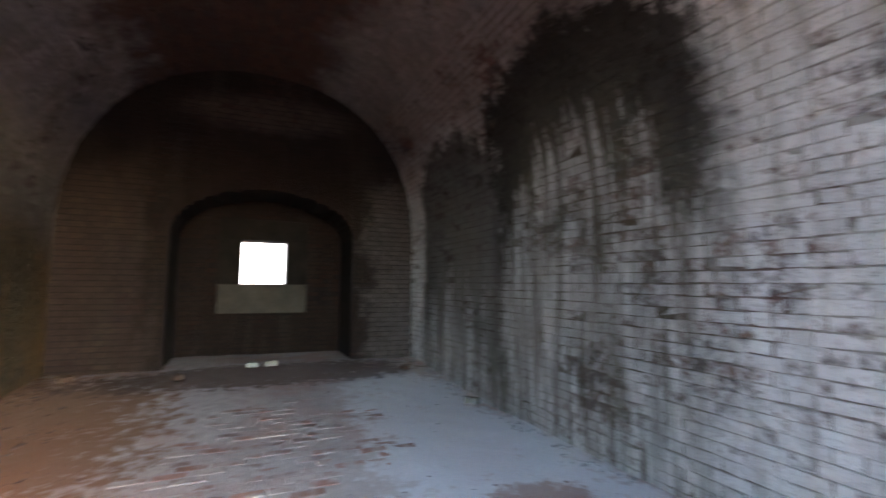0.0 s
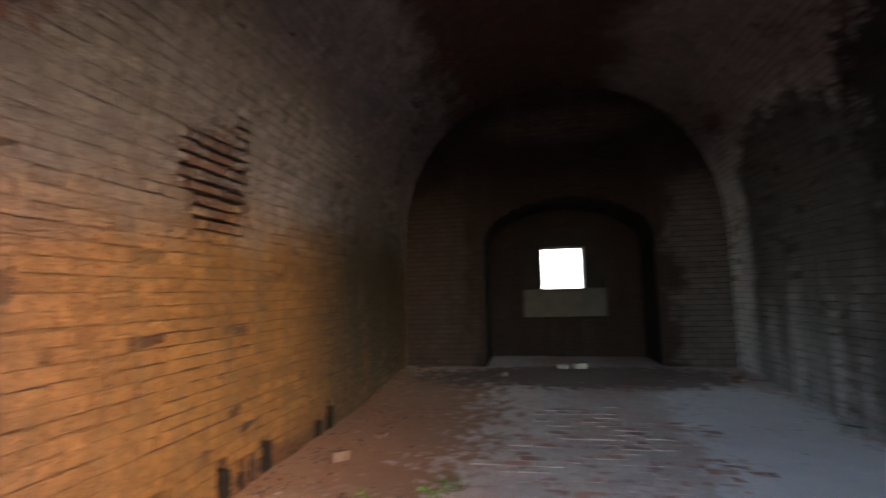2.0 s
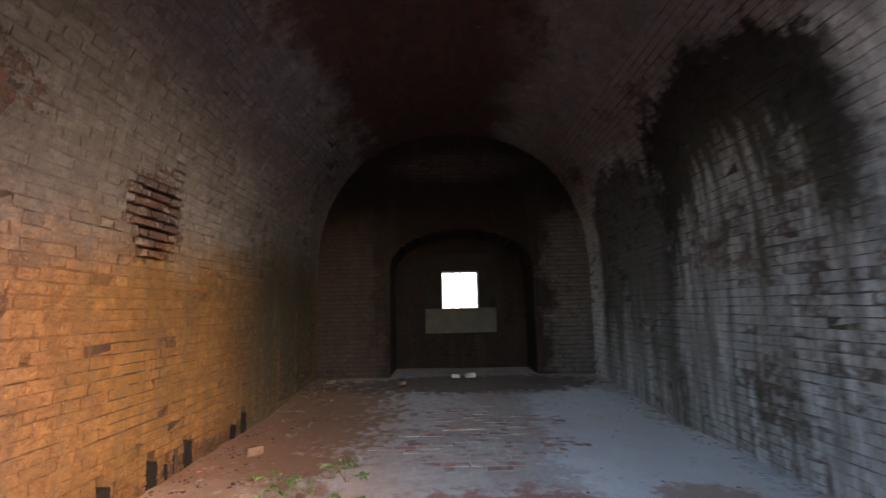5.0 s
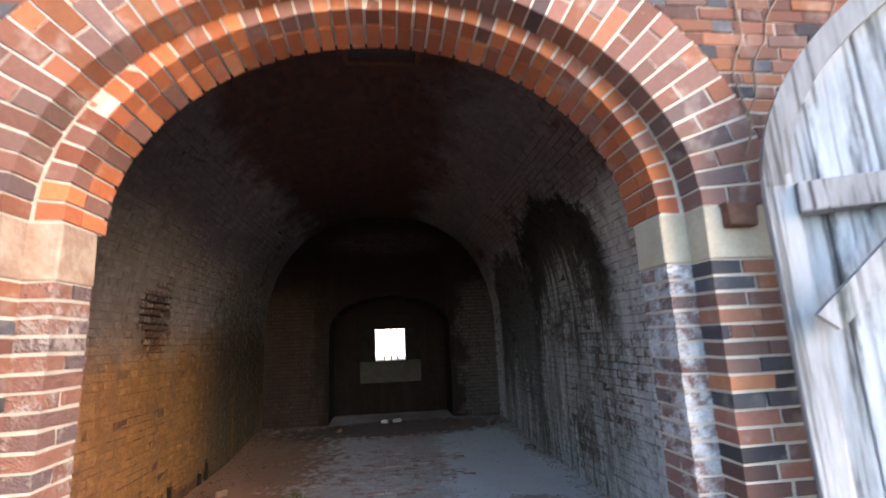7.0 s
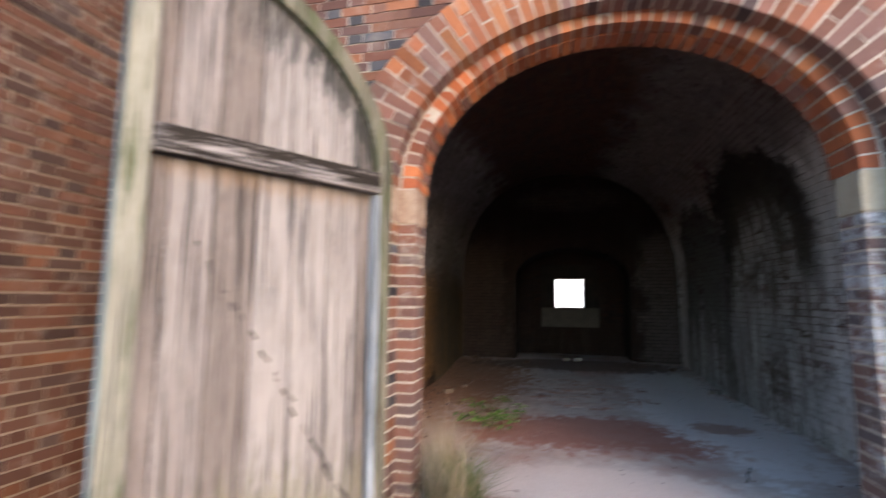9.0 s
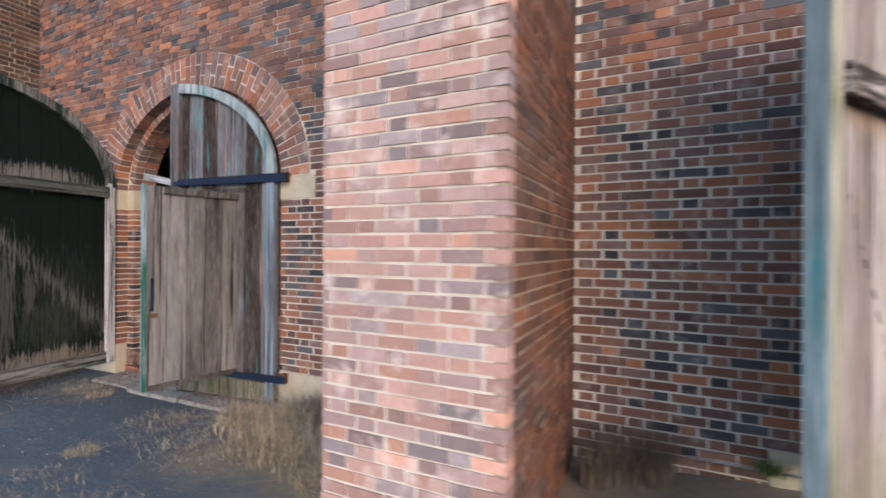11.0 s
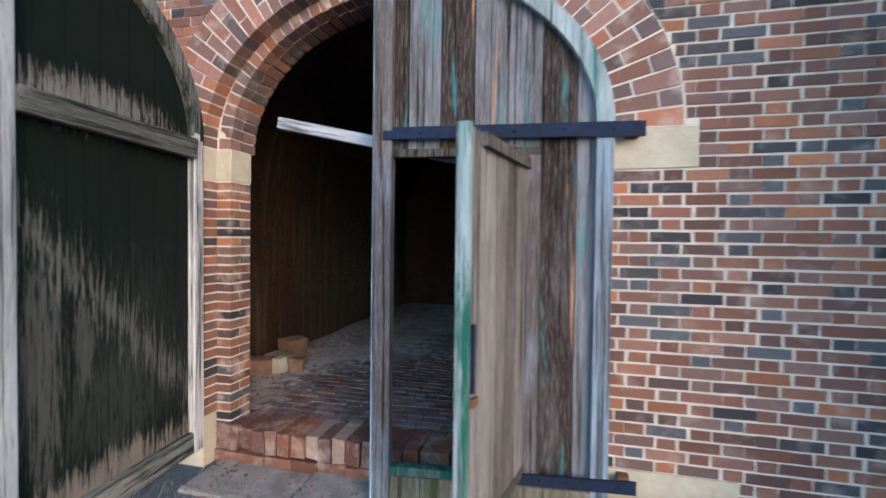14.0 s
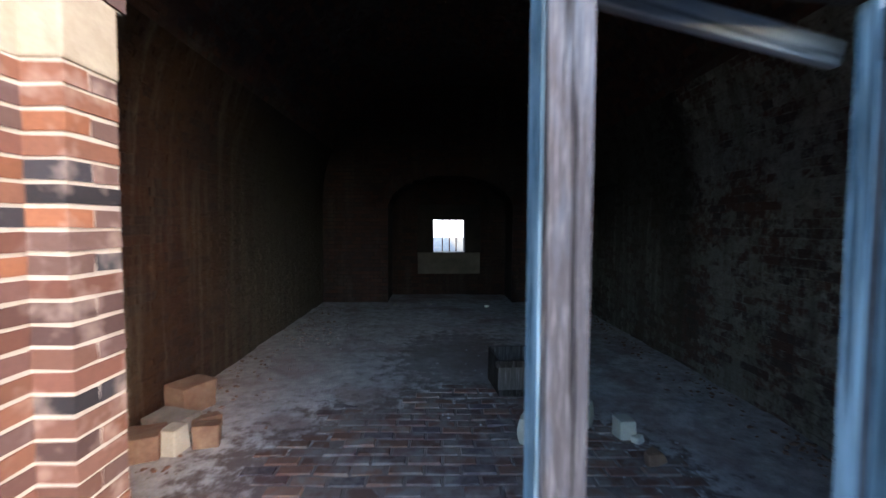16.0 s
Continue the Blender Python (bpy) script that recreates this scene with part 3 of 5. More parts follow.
def ell(z, a, b):
    t = (z - SPRING) / b
    return a if t <= 0 else (0.0 if t >= 1 else a * math.sqrt(1 - t * t))


def free(z0, z1, grow, xs=(-11.0, 6.5)):
    """The stretches of a course that the arches leave open; grow: how far past the opening."""
    cuts = []
    for cx in (CXB, CXA):
        g = grow if z0 >= SPRING else 0.0
        w = ell(max(z0, SPRING), HALF + g, RISE + g) if z0 > SPRING else HALF + g
        if w > 0.02:
            cuts.append((cx - w, cx + w))
    out, x = [], xs[0]
    for a, b in cuts:
        out.append((x, a))
        x = b
    out.append((x, xs[1]))
    return out


# ---- facade ----
facade = thing("wall_facade", pose(0, F, 0), "weathered red brick fort facade in Flemish bond with pale mortar", "wall", kind="structure")
INV_F = pose(0, -F, 0)
core, faceb, near = Bricks(), Bricks(), []
STONES = []
for cx in (CXA, CXB):
    for s in (-1, 1):
        a, b = sorted((cx + s * HALF, cx + s * (HALF + 0.455)))
        STONES.append((a, b, IMP0, SPRING))
        a, b = sorted((cx + s * HALF, cx + s * (HALF + 0.70)))
        STONES.append((a, b, -0.30, 0.085))
PIERS = [(-4.337, -3.343), (-12.0, -11.0)]
row, z = 0, IMP0 - 40 * COURSE
while z < TOP:
    z1 = z + COURSE
    for a, b in free(z, z1, 0.2):
        core.box(a + 0.006, b - 0.006, 0.007, 0.36, z, z1)
    zc = z + COURSE / 2
    low, high = free(z + 0.01 if z >= SPRING - 0.02 else z, z1, RING_T + 0.008), free(max(z1, SPRING + 0.011), z1, RING_T + 0.008)
    for n, (a, b) in enumerate(low):
        top_a, top_b = (a, b) if z < SPRING - 0.02 else (high[n] if len(high) == len(low) else (a - 0.5, b + 0.5))
        segs = [(a, b)]
        for sx0, sx1, sz0, sz1 in STONES:
            if sz0 - 0.01 < zc < sz1 + 0.01:
                segs = [q for p0, p1 in segs for q in ((p0, min(p1, sx0 - 0.006)), (max(p0, sx1 + 0.006), p1)) if q[1] - q[0] > 0.04]
        for p0, p1 in segs:
            for u0, u1 in lay(row, p0, p1):
                if any(px0 < (u0 + u1) / 2 < px1 for px0, px1 in PIERS):
                    continue
                pr = rng.uniform(-0.003, 0.003)
                if -6.25 < u0 and u1 < -4.4 and 0.35 < z < 2.7 and len(near) < 300:
                    near.append((u0, u1, z))
                    continue
                k = 0.003 if z > 2.7 else 0.0
                lean0 = max(-0.5, top_a - a) if u0 == a and n else 0.0
                lean1 = min(0.5, top_b - b) if u1 == b and n < len(low) - 1 else 0.0
                faceb.cut(u0 - k, u1 + k, u0 - k + lean0, u1 + k + lean1, pr, 0.13, z + JOINT / 2 - k, z1 - JOINT / 2 + k, 0.0024)
    z = z1
    row += 1
ob = mesh_object("mortar_bed", core.v, core.f, M_MORTAR, facade, "pale lime mortar behind the bricks")
faceb.make("brickwork", M_BRICK, facade)
for u0, u1, z in near:
    one = Bricks()
    one.box(u0, u1, rng.uniform(-0.003, 0.003), 0.13, z + JOINT / 2, z + COURSE - JOINT / 2, 0.0022)
    mesh_object("brick", one.v, one.f, M_BRICK, facade)


# ---- arches ----
def ring_bricks(ar, cx, a, b, t, y0, y1, step, material, splits, zs=SPRING, other=None):
    """Radial bricks round a flattened arch, each one a part."""
    N = 400
    pts = [(a * math.cos(math.pi * i / N), b * math.sin(math.pi * i / N)) for i in range(N + 1)]
    cum = [0.0]
    for p, q in zip(pts, pts[1:]):
        cum.append(cum[-1] + math.dist(p, q))
    n = round(cum[-1] / step)

    def at(s):
        th = math.pi * np.interp(s, cum, range(N + 1)) / N
        p = Vector((a * math.cos(th), 0, b * math.sin(th)))
        d = Vector((math.cos(th) / a, 0, math.sin(th) / b)).normalized()
        return p, d
    for i in range(n):
        (p0, d0), (p1, d1) = at(cum[-1] * i / n), at(cum[-1] * (i + 1) / n)
        pc, dc = (p0 + p1) / 2, ((d0 + d1) / 2).normalized()
        side = Vector((dc.z, 0, -dc.x))
        cuts = splits[i % len(splits)]
        for r0, r1 in zip(cuts, cuts[1:]):
            g = JOINT / 2
            w0 = (p1 + d1 * r0 - p0 - d0 * r0).length / 2 - g
            w1 = (p1 + d1 * r1 - p0 - d0 * r1).length / 2 - g
            e0, e1 = r0 + (g if r0 > 0 else 0), r1 - g
            q = [pc + dc * e0 + side * w0, pc + dc * e0 - side * w0, pc + dc * e1 - side * w1, pc + dc * e1 + side * w1]
            pr = rng.uniform(-0.004, 0.004)
            v = jitter([(cx + k.x, y0 + pr, zs + k.z) for k in q] + [(cx + k.x, y1, zs + k.z) for k in q], 0.002)
            mesh_object("brick", v, CUBE, other if other and 0.52 < (i + rng.uniform(-1.5, 1.5)) / n < 0.86 else material, ar)


def arch_bed(ar, cx, a, b, t, y0, y1, material, zs=SPRING):
    v, f = [], []
    N = 60
    for i in range(N + 1):
        th = math.pi * i / N
        p = Vector((a * math.cos(th), 0, b * math.sin(th)))
        d = Vector((math.cos(th) / a, 0, math.sin(th) / b)).normalized()
        for r, y in ((0.008, y0), (t, y0), (t, y1), (0.008, y1)):
            v.append((cx + p.x + d.x * r, y, zs + p.z + d.z * r))
        if i:
            n = 4 * i
            f += [(n - 4 + k, n - 4 + (k + 1) % 4, n + (k + 1) % 4, n + k) for k in range(4)]
    f += [(0, 1, 2, 3), (4 * N, 4 * N + 3, 4 * N + 2, 4 * N + 1)]
    mesh_object("mortar_bed", v, f, material, ar)


for cx, mat_in, word in ((CXA, M_ORANGE, "bright orange"), (CXB, M_RING, "worn pinkish")):
    ar = thing("arch_surround", pose(0, 0, 0), "rounded brick arch of radial voussoirs with " + word + " inner order", "arch", "casemate arches", "structure")
    ring_bricks(ar, cx, HALF, RISE, RING_T, F - 0.004, F + STEP1, 0.079, M_RING, [(0, 0.13, RING_T), (0, 0.255, RING_T)], other=M_RING_RED if cx == CXA else None)
    arch_bed(ar, cx, HALF, RISE, RING_T - 0.004, F + 0.002, F + BACK, M_MORTAR)
    ring_bricks(ar, cx, INNER, RISE - 0.075, 0.11, F + STEP1, F + STEP1 + 0.105, 0.079, mat_in, [(0, 0.11)])
    ring_bricks(ar, cx, INNER, RISE - 0.085, 0.11, F + STEP1 + 0.115, F + BACK + 0.05, 0.079, mat_in, [(0, 0.11)])
    arch_bed(ar, cx, INNER, RISE - 0.075, 0.13, F + STEP1 + 0.004, F + BACK + 0.04, M_MORTAR)
    # jambs: the inner order, course by course
    for s in (-1, 1):
        jamb = thing("jamb", pose(0, 0, 0), "stepped red brick door jamb with flaking white paint", "jamb", "door jambs", "structure")
        bed = Bricks()
        x0, x1 = sorted((cx + s * (INNER + 0.006), cx + s * (HALF + 0.05)))
        bed.box(x0, x1, F + STEP1 + 0.006, F + BACK, -0.45, SPRING)
        mesh_object("mortar_bed", bed.v, bed.f, M_MORTAR, jamb)
        z, k = IMP0 - 29 * COURSE, 0
        while z < IMP0 - 0.01:
            x0, x1 = sorted((cx + s * INNER, cx + s * (HALF + 0.03)))
            ys = (F + STEP1, F + BACK) if k % 2 else (F + STEP1, F + STEP1 + 0.105, F + BACK)
            for y0, y1 in zip(ys, ys[1:]):
                one = Bricks()
                one.box(x0, x1, y0 + (0.006 if y0 > F + STEP1 else 0), y1 - 0.006, z + JOINT / 2, z + COURSE - JOINT / 2, 0.003)
                mesh_object("brick", one.v, one.f, (M_JAMB_WHITE if s > 0 else M_JAMB_PINK) if cx == CXA else M_JAMB_A, jamb)
            z += COURSE
            k += 1
        # impost and base stones
        x0, x1 = sorted((cx + s * HALF, cx + s * (HALF + 0.455)))
        one_slab("impost_stone", (x0, x1, F - 0.004, F + STEP1, IMP0 + 0.004, SPRING - 0.004), M_STONE_FLAKE if cx == CXA and s < 0 else M_STONE, jamb, "buff sandstone impost block", 0.008, 0.003)
        x0, x1 = sorted((cx + s * (INNER - 0.004), cx + s * (HALF + 0.03)))
        one_slab("impost_stone", (x0, x1, F + STEP1 - 0.002, F + BACK, IMP0 + 0.004, SPRING - 0.004), M_STONE_FLAKE if cx == CXA and s < 0 else M_STONE, jamb, "buff sandstone impost block", 0.01, 0.003)
        x0, x1 = sorted((cx + s * HALF, cx + s * (HALF + 0.70)))
        one_slab("base_stone", (x0, x1, F - 0.012, F + STEP1, -0.5, 0.08), M_STONE, jamb, "pale stone plinth block", 0.01, 0.004)

# ---- piers between the casemates ----
for px0, px1 in PIERS:
    pier = thing("buttress", pose(px0, F, 0), "tall projecting red brick buttress with pale joints", "buttress", "facade buttresses", "structure")
    L = 1.63
    m_east = M_PIER_E if px0 > -5 else M_BRICK_SHADED
    bed, br, brw, brs = Bricks(), Bricks(), Bricks(), Bricks()
    bed.box(0.007, px1 - px0 - 0.06, -L + 0.007, 0.2, -0.6, TOP)
    mesh_object("mortar_bed", bed.v, bed.f, M_MORTAR, pier)
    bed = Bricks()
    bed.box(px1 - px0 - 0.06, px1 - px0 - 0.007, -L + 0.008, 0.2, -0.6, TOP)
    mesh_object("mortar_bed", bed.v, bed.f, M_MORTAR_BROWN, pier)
    z, row = IMP0 - 34 * COURSE, 0
    W = px1 - px0
    count = 0
    while z < TOP:
        h0, h1 = z + JOINT / 2, z + COURSE - JOINT / 2
        c = 0.105 if row % 2 else 0.212
        for u0, u1 in lay(row, 0.0, W):
            brs.box(u0, u1, -L + rng.uniform(-0.003, 0.003), -L + 0.1, h0, h1, 0.0025)
        for u0, u1 in lay(row + 1, -L + 0.1 + JOINT, 0.0):
            if px0 > -5 and 0.25 < z < 2.1 and count < 300:
                one = Bricks()
                one.box(W - 0.1, W + rng.uniform(-0.003, 0.003), u0, u1, h0, h1, 0.0025)
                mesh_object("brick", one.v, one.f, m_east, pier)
                count += 1
            else:
                br.box(W - 0.1, W + rng.uniform(-0.003, 0.003), u0, u1, h0, h1, 0.0025)
            brw.box(rng.uniform(-0.003, 0.003), 0.1, u0, u1, h0, h1, 0.0025)
        z += COURSE
        row += 1
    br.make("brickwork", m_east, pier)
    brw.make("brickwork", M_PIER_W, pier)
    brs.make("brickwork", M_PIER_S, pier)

# ---- ground ----
def smooth(v, a, b):
    t = min(1, max(0, (v - a) / (b - a)))
    return t * t * (3 - 2 * t)


def ground_z(x, y):
    g = -0.30 + 0.18 * smooth(x, -5.0, -1.2)
    if y < -8 or abs(x) > 16:
        return g * 0 - 0.25
    k = smooth(-y, 5.0, 8.0)
    return g * (1 - k) - 0.25 * k + 0.02 * noise.noise((x * 1.7, y * 1.7, 0.3))


def strip(lo, hi, n):
    return [lo + (hi - lo) * i / n for i in range(n + 1)]


gx = [-600, -120, -40] + strip(-16, 10, 130) + [40, 120, 600]
gy = [-600, -120, -40, -16] + strip(-9, 0.3, 62) + [14, 60, 600]
gv = [(x, y, ground_z(x, y) if y < 1 else -0.6) for y in gy for x in gx]
nx = len(gx)
gf = [(j * nx + i, j * nx + i + 1, (j + 1) * nx + i + 1, (j + 1) * nx + i) for j in range(len(gy) - 1) for i in range(nx - 1)]
m, nt, b = mat("gravel_and_dry_grass_ground", 0.95)
p = place(nt)
fine, mid, big = grain(nt, p, 90, 3, 0.7), grain(nt, p, 14, 4, 0.7, 2.0), grain(nt, p, 1.2, 4, 0.6, 5.0)
stone = mix(nt, ramp(nt, fine, [(0.35, 0.0), (0.65, 1.0)]), (0.026, 0.036, 0.042), (0.105, 0.130, 0.145))
straw = mix(nt, mid, (0.09, 0.075, 0.05), (0.27, 0.22, 0.15))
sand = mix(nt, mid, (0.30, 0.23, 0.18), (0.46, 0.38, 0.31))
edge = maths(nt, "ADD", axis(nt, 1), maths(nt, "MULTIPLY", big, 1.4))
gap = maths(nt, "MULTIPLY", between(nt, axis(nt, 0), -6.6, -5.9), 1.0)
c = mix(nt, maths(nt, "MAXIMUM", maths(nt, "MULTIPLY", between(nt, edge, -1.3, -0.7), gap), ramp(nt, big, [(0.55, 0.0), (0.66, 0.55)])), stone, straw)
c = mix(nt, between(nt, maths(nt, "ADD", axis(nt, 0), big), -2.4, -0.8), c, sand)
put(nt, b.inputs["Base Color"], c)
bump(nt, b, maths(nt, "ADD", fine, mid), 0.015, 0.8)
M_GROUND = m
tagged(mesh_object("ground", gv, gf, M_GROUND), "dark gravel ground with dry grass and sand", "ground", kind="structure")


# ---- casemate rooms ----
class Room:
    def __init__(self, cx, xl, xr, y0, y1, floor, crown):
        self.cx, self.y0, self.y1, self.floor = cx, y0, y1, floor
        mid, half = (xl + xr) / 2, (xr - xl) / 2
        zs = floor + 1.75
        pts = [(xl, floor - 0.1), (xl, floor + 0.7), (xl, zs)]
        for i in range(1, 60):
            th = math.pi * (1 - i / 60)
            k = 2 / 2.25
            cs, sn = math.cos(th), math.sin(th)
            pts.append((mid + half * math.copysign(abs(cs) ** k, cs), zs + (crown - zs) * abs(sn) ** k))
        pts += [(xr, zs), (xr, floor + 0.7), (xr, floor - 0.1)]
        self.pts = pts
        self.cum = [0.0]
        for a, b in zip(pts, pts[1:]):
            self.cum.append(self.cum[-1] + math.dist(a, b))
        self.len = self.cum[-1]

    def at(self, s, d=0.0):
        """Place on the profile and d outwards."""
        s = min(max(s, 0), self.len)
        i = min(int(np.searchsorted(self.cum, s, "right")) - 1, len(self.pts) - 2)
        a, b = self.pts[i], self.pts[i + 1]
        k = (s - self.cum[i]) / (self.cum[i + 1] - self.cum[i])
        tx, tz = (b[0] - a[0]), (b[1] - a[1])
        n = math.hypot(tx, tz)
        return a[0] + tx * k - tz / n * d, a[1] + tz * k + tx / n * d

    def shell(self, name, s0, s1, material, label, kind_word):
        ss = [s0] + [c for c in self.cum if s0 < c < s1] + [s1]
        v, f = [], []
        for s in ss:
            (xi, zi), (xo, zo) = self.at(s, 0.007), self.at(s, 0.3)
            v += [(xi, self.y0, zi), (xi, self.y1, zi), (xo, self.y1, zo), (xo, self.y0, zo)]
        for i in range(1, len(ss)):
            n = 4 * i
            f += [(n - 4 + k, n - 4 + (k + 1) % 4, n + (k + 1) % 4, n + k) for k in range(4)]
        e = 4 * (len(ss) - 1)
        f += [(0, 1, 2, 3), (e, e + 3, e + 2, e + 1)]
        return tagged(mesh_object(name, v, f, material), label, kind_word, kind="structure")

    def bricks(self, s0, s1, holes=(), sep=None, raked=()):
        out, parts = Bricks(), []
        n = round((s1 - s0) / COURSE)
        for r in range(n):
            a, b = s0 + (s1 - s0) * r / n + 0.004, s0 + (s1 - s0) * (r + 1) / n - 0.004
            for u0, u1 in lay(r, self.y0, self.y1):
                zc = self.at((a + b) / 2)[1]
                cut = [(u0, u1)]
                for h0, h1, q0, q1 in holes:
                    if q0 < zc < q1:
                        cut = [k for p0, p1 in cut for k in ((p0, min(p1, h0)), (max(p0, h1), p1)) if k[1] - k[0] > 0.02]
                if not cut:
                    continue
                u0, u1 = cut[0]
                d = rng.uniform(-0.006, 0.005)
                worn_out = any(h0 < (u0 + u1) / 2 < h1 and q0 < zc < q1 for h0, h1, q0, q1 in raked)
                if worn_out and rng.random() < 0.08:
                    continue
                g, deep = (rng.uniform(0.004, 0.010), 0.2) if worn_out else (0.0, 0.03)
                c = []
                for y in (u0 - 0.002 + g, u1 + 0.002 - g):
                    for s, e in ((a + g, d), (b - g, d), (b - g, d + deep), (a + g, d + deep)):
                        x, zz = self.at(s, e)
                        c.append((x, y, zz))
                c = jitter(c, 0.005)
                if sep and sep(u0, u1, zc) and len(parts) < 300:
                    parts.append(c)
                else:
                    out.add(c)
        return out, parts

    def strips(self, name, s0, s1, holes, material, words):
        """The bed of a wall course by course, with cavities left where a hole goes in, and a back behind them."""
        out = Bricks()
        n = round((s1 - s0) / COURSE)
        for r in range(n):
            a, b = s0 + (s1 - s0) * r / n, s0 + (s1 - s0) * (r + 1) / n
            zc = self.at((a + b) / 2)[1]
            ys = [(self.y0, self.y1)]
            for h0, h1, q0, q1 in holes:
                if q0 < zc < q1:
                    ys = [k for p0, p1 in ys for k in ((p0, min(p1, h0)), (max(p0, h1), p1)) if k[1] - k[0] > 0.01]
            for y0, y1, d0, d1 in [(*k, 0.007, 0.26) for k in ys] + [(self.y0, self.y1, 0.265, 0.32)]:
                c = []
                for y in (y0, y1):
                    for s, e in ((a, d0), (b, d0), (b, d1), (a, d1)):
                        x, zz = self.at(s, e)
                        c.append((x, y, zz))
                out.add(c)
        return tagged(mesh_object(name, out.v, out.f, material), words, "wall", kind="structure")


def arch_wall(name, xl, xr, y0, y1, z0, z1, cx, w, spring, rise, material, label):
    """A wall across the room with an arched opening through it, as courses that stop at the opening."""
    wl = thing(name, pose(0, 0, 0), label, "wall", kind="structure")
    bed, br = Bricks(), Bricks()
    z, r = z0, 0
    while z < z1:
        zc = z + COURSE / 2
        t = (zc - spring) / rise
        o = w if t <= 0 else (w * math.sqrt(1 - t * t) if t < 1 else 0)
        for a, b in (((xl, cx - o), (cx + o, xr)) if o > 0 else ((xl, xr),)):
            bed.box(a + (0 if a == xl else 0.005), b - (0 if b == xr else 0.005), y0 + 0.006, y1, z, z + COURSE)
            for u0, u1 in lay(r, a, b):
                br.box(u0 - 0.003, u1 + 0.003, y0 + rng.uniform(-0.004, 0.004), y0 + 0.1, z + 0.004, z + COURSE - 0.004, 0.002)
        z += COURSE
        r += 1
    mesh_object("mortar_bed", bed.v, bed.f, M_MORTAR_DARK, wl)
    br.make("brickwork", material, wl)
    return wl


def build_room(cx, xl, xr, floor, crown, y1, win_z, mats, alc, tag, holes=(), seps=(None, None), up=2.9, joints=(None, None), raked=(), recess=None, m_jamb=None):
    y0 = F + BACK + 0.06
    rm = Room(cx, xl, xr, y0, y1, floor, crown)
    s_w, s_e = up, rm.len - up
    parts_of = []
    for nm, s0, s1, mt, sp, lb in (("wall_west_" + tag, 0.0, s_w, mats[0], seps[0], "west"), ("ceiling_vault_" + tag, s_w, s_e, mats[1], None, "vault"),
                                   ("wall_east_" + tag, s_e, rm.len, mats[2], seps[1], "east")):
        words = "barrel vault of darkened limewashed brick" if lb == "vault" else "brick casemate wall with stained and peeling whitewash"
        sh = rm.strips(nm, s0, s1, (*holes, *raked), joints[0], words) if lb == "west" else rm.shell(nm, s0, s1, mt if lb == "vault" else joints[1], words, "ceiling" if lb == "vault" else "wall")
        br, ps = rm.bricks(s0, s1, holes if lb == "west" else (), sep=sp, raked=raked if lb == "west" else ())
        if lb == "vault":
            n = len(sh.data.vertices)
            vs = [tuple(v.co) for v in sh.data.vertices] + br.v
            fs = [tuple(p.vertices) for p in sh.data.polygons] + [tuple(n + i for i in q) for q in br.f]
            me = bpy.data.meshes.new(nm)
            me.from_pydata(vs, [], fs)
            me.materials.append(mt)
            sh.data = me
        else:
            br.make("brickwork", mt, sh)
            for c in ps:
                mesh_object("brick", c, CUBE, mt, sh)
    # front wall over the arch, inside
    fr = Bricks()
    z = floor - 0.1
    while z < crown + 0.35:
        o = ell(z + COURSE, HALF + 0.02, RISE + 0.02)
        for a, b in (((xl - 0.3, cx - o), (cx + o, xr + 0.3)) if o > 0.05 else ((xl - 0.3, xr + 0.3),)):
            fr.box(a, b, F + 0.365, y0, z, z + COURSE)
        z += COURSE
    tagged(mesh_object("wall_front_" + tag, fr.v, fr.f, M_REAR), "inner face of the casemate front wall in brick", "wall", kind="structure")
    # rear wall with its embrasure recess
    arch_wall("wall_rear_" + tag, xl - 0.25, xr + 0.25, y1, y1 + 0.95, floor - 0.05, crown + 0.3, cx + alc[0], alc[1], floor + alc[2], alc[3], mats[3],
              "rear brick wall with patchy limewash and an arched recess")
    ra = thing("recess_arch", pose(0, 0, 0), "low brick arch over the recess in the rear wall", "arch", "recess arches", "structure")
    ring_bricks(ra, cx + alc[0], alc[1], alc[3], 0.22, y1 - 0.008, y1 + 0.93, 0.079, mats[3], [(0, 0.11, 0.22)], floor + alc[2])
    arch_bed(ra, cx + alc[0], alc[1], alc[3], 0.215, y1 - 0.002, y1 + 0.92, mats[3], floor + alc[2])
    yb = y1 + 0.95
    bk = thing("wall_embrasure_" + tag, pose(0, 0, 0), "brick back wall of the recess, coloured as in shade, around a small opening", "wall", kind="structure")
    bed, br = Bricks(), Bricks()
    wx, hw, z0, z1 = cx + alc[0] + alc[4], 0.32, win_z - 0.33, win_z + 0.33
    z, r = floor - 0.05, 0
    while z < floor + 3.0:
        inn = z0 - 0.42 < z + COURSE / 2 < z1 + 0.28
        for a, b in (((cx - 1.4, wx - 0.62), (wx + 0.62, cx + 1.4)) if inn else ((cx - 1.4, cx + 1.4),)):
            bed.box(a, b, yb + 0.006, yb + 0.5, z, z + COURSE)
            for u0, u1 in lay(r, a, b):
                br.box(u0 - 0.003, u1 + 0.003, yb + rng.uniform(-0.004, 0.004), yb + 0.1, z + 0.004, z + COURSE - 0.004, 0.002)
        z += COURSE
        r += 1
    mesh_object("mortar_bed", bed.v, bed.f, M_MORTAR_DARK, bk)
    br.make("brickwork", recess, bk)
    wd = thing("window_" + tag, pose(wx, yb, z0), "small square barred opening in a stone surround, bright daylight outside", "window", kind="structure")
    T = 0.5
    def blk(nm, dims, lab=""):
        one_slab(nm, dims, M_STONE_DIM if nm == "window_sill" else m_jamb, wd, lab, 0.012, 0.004)
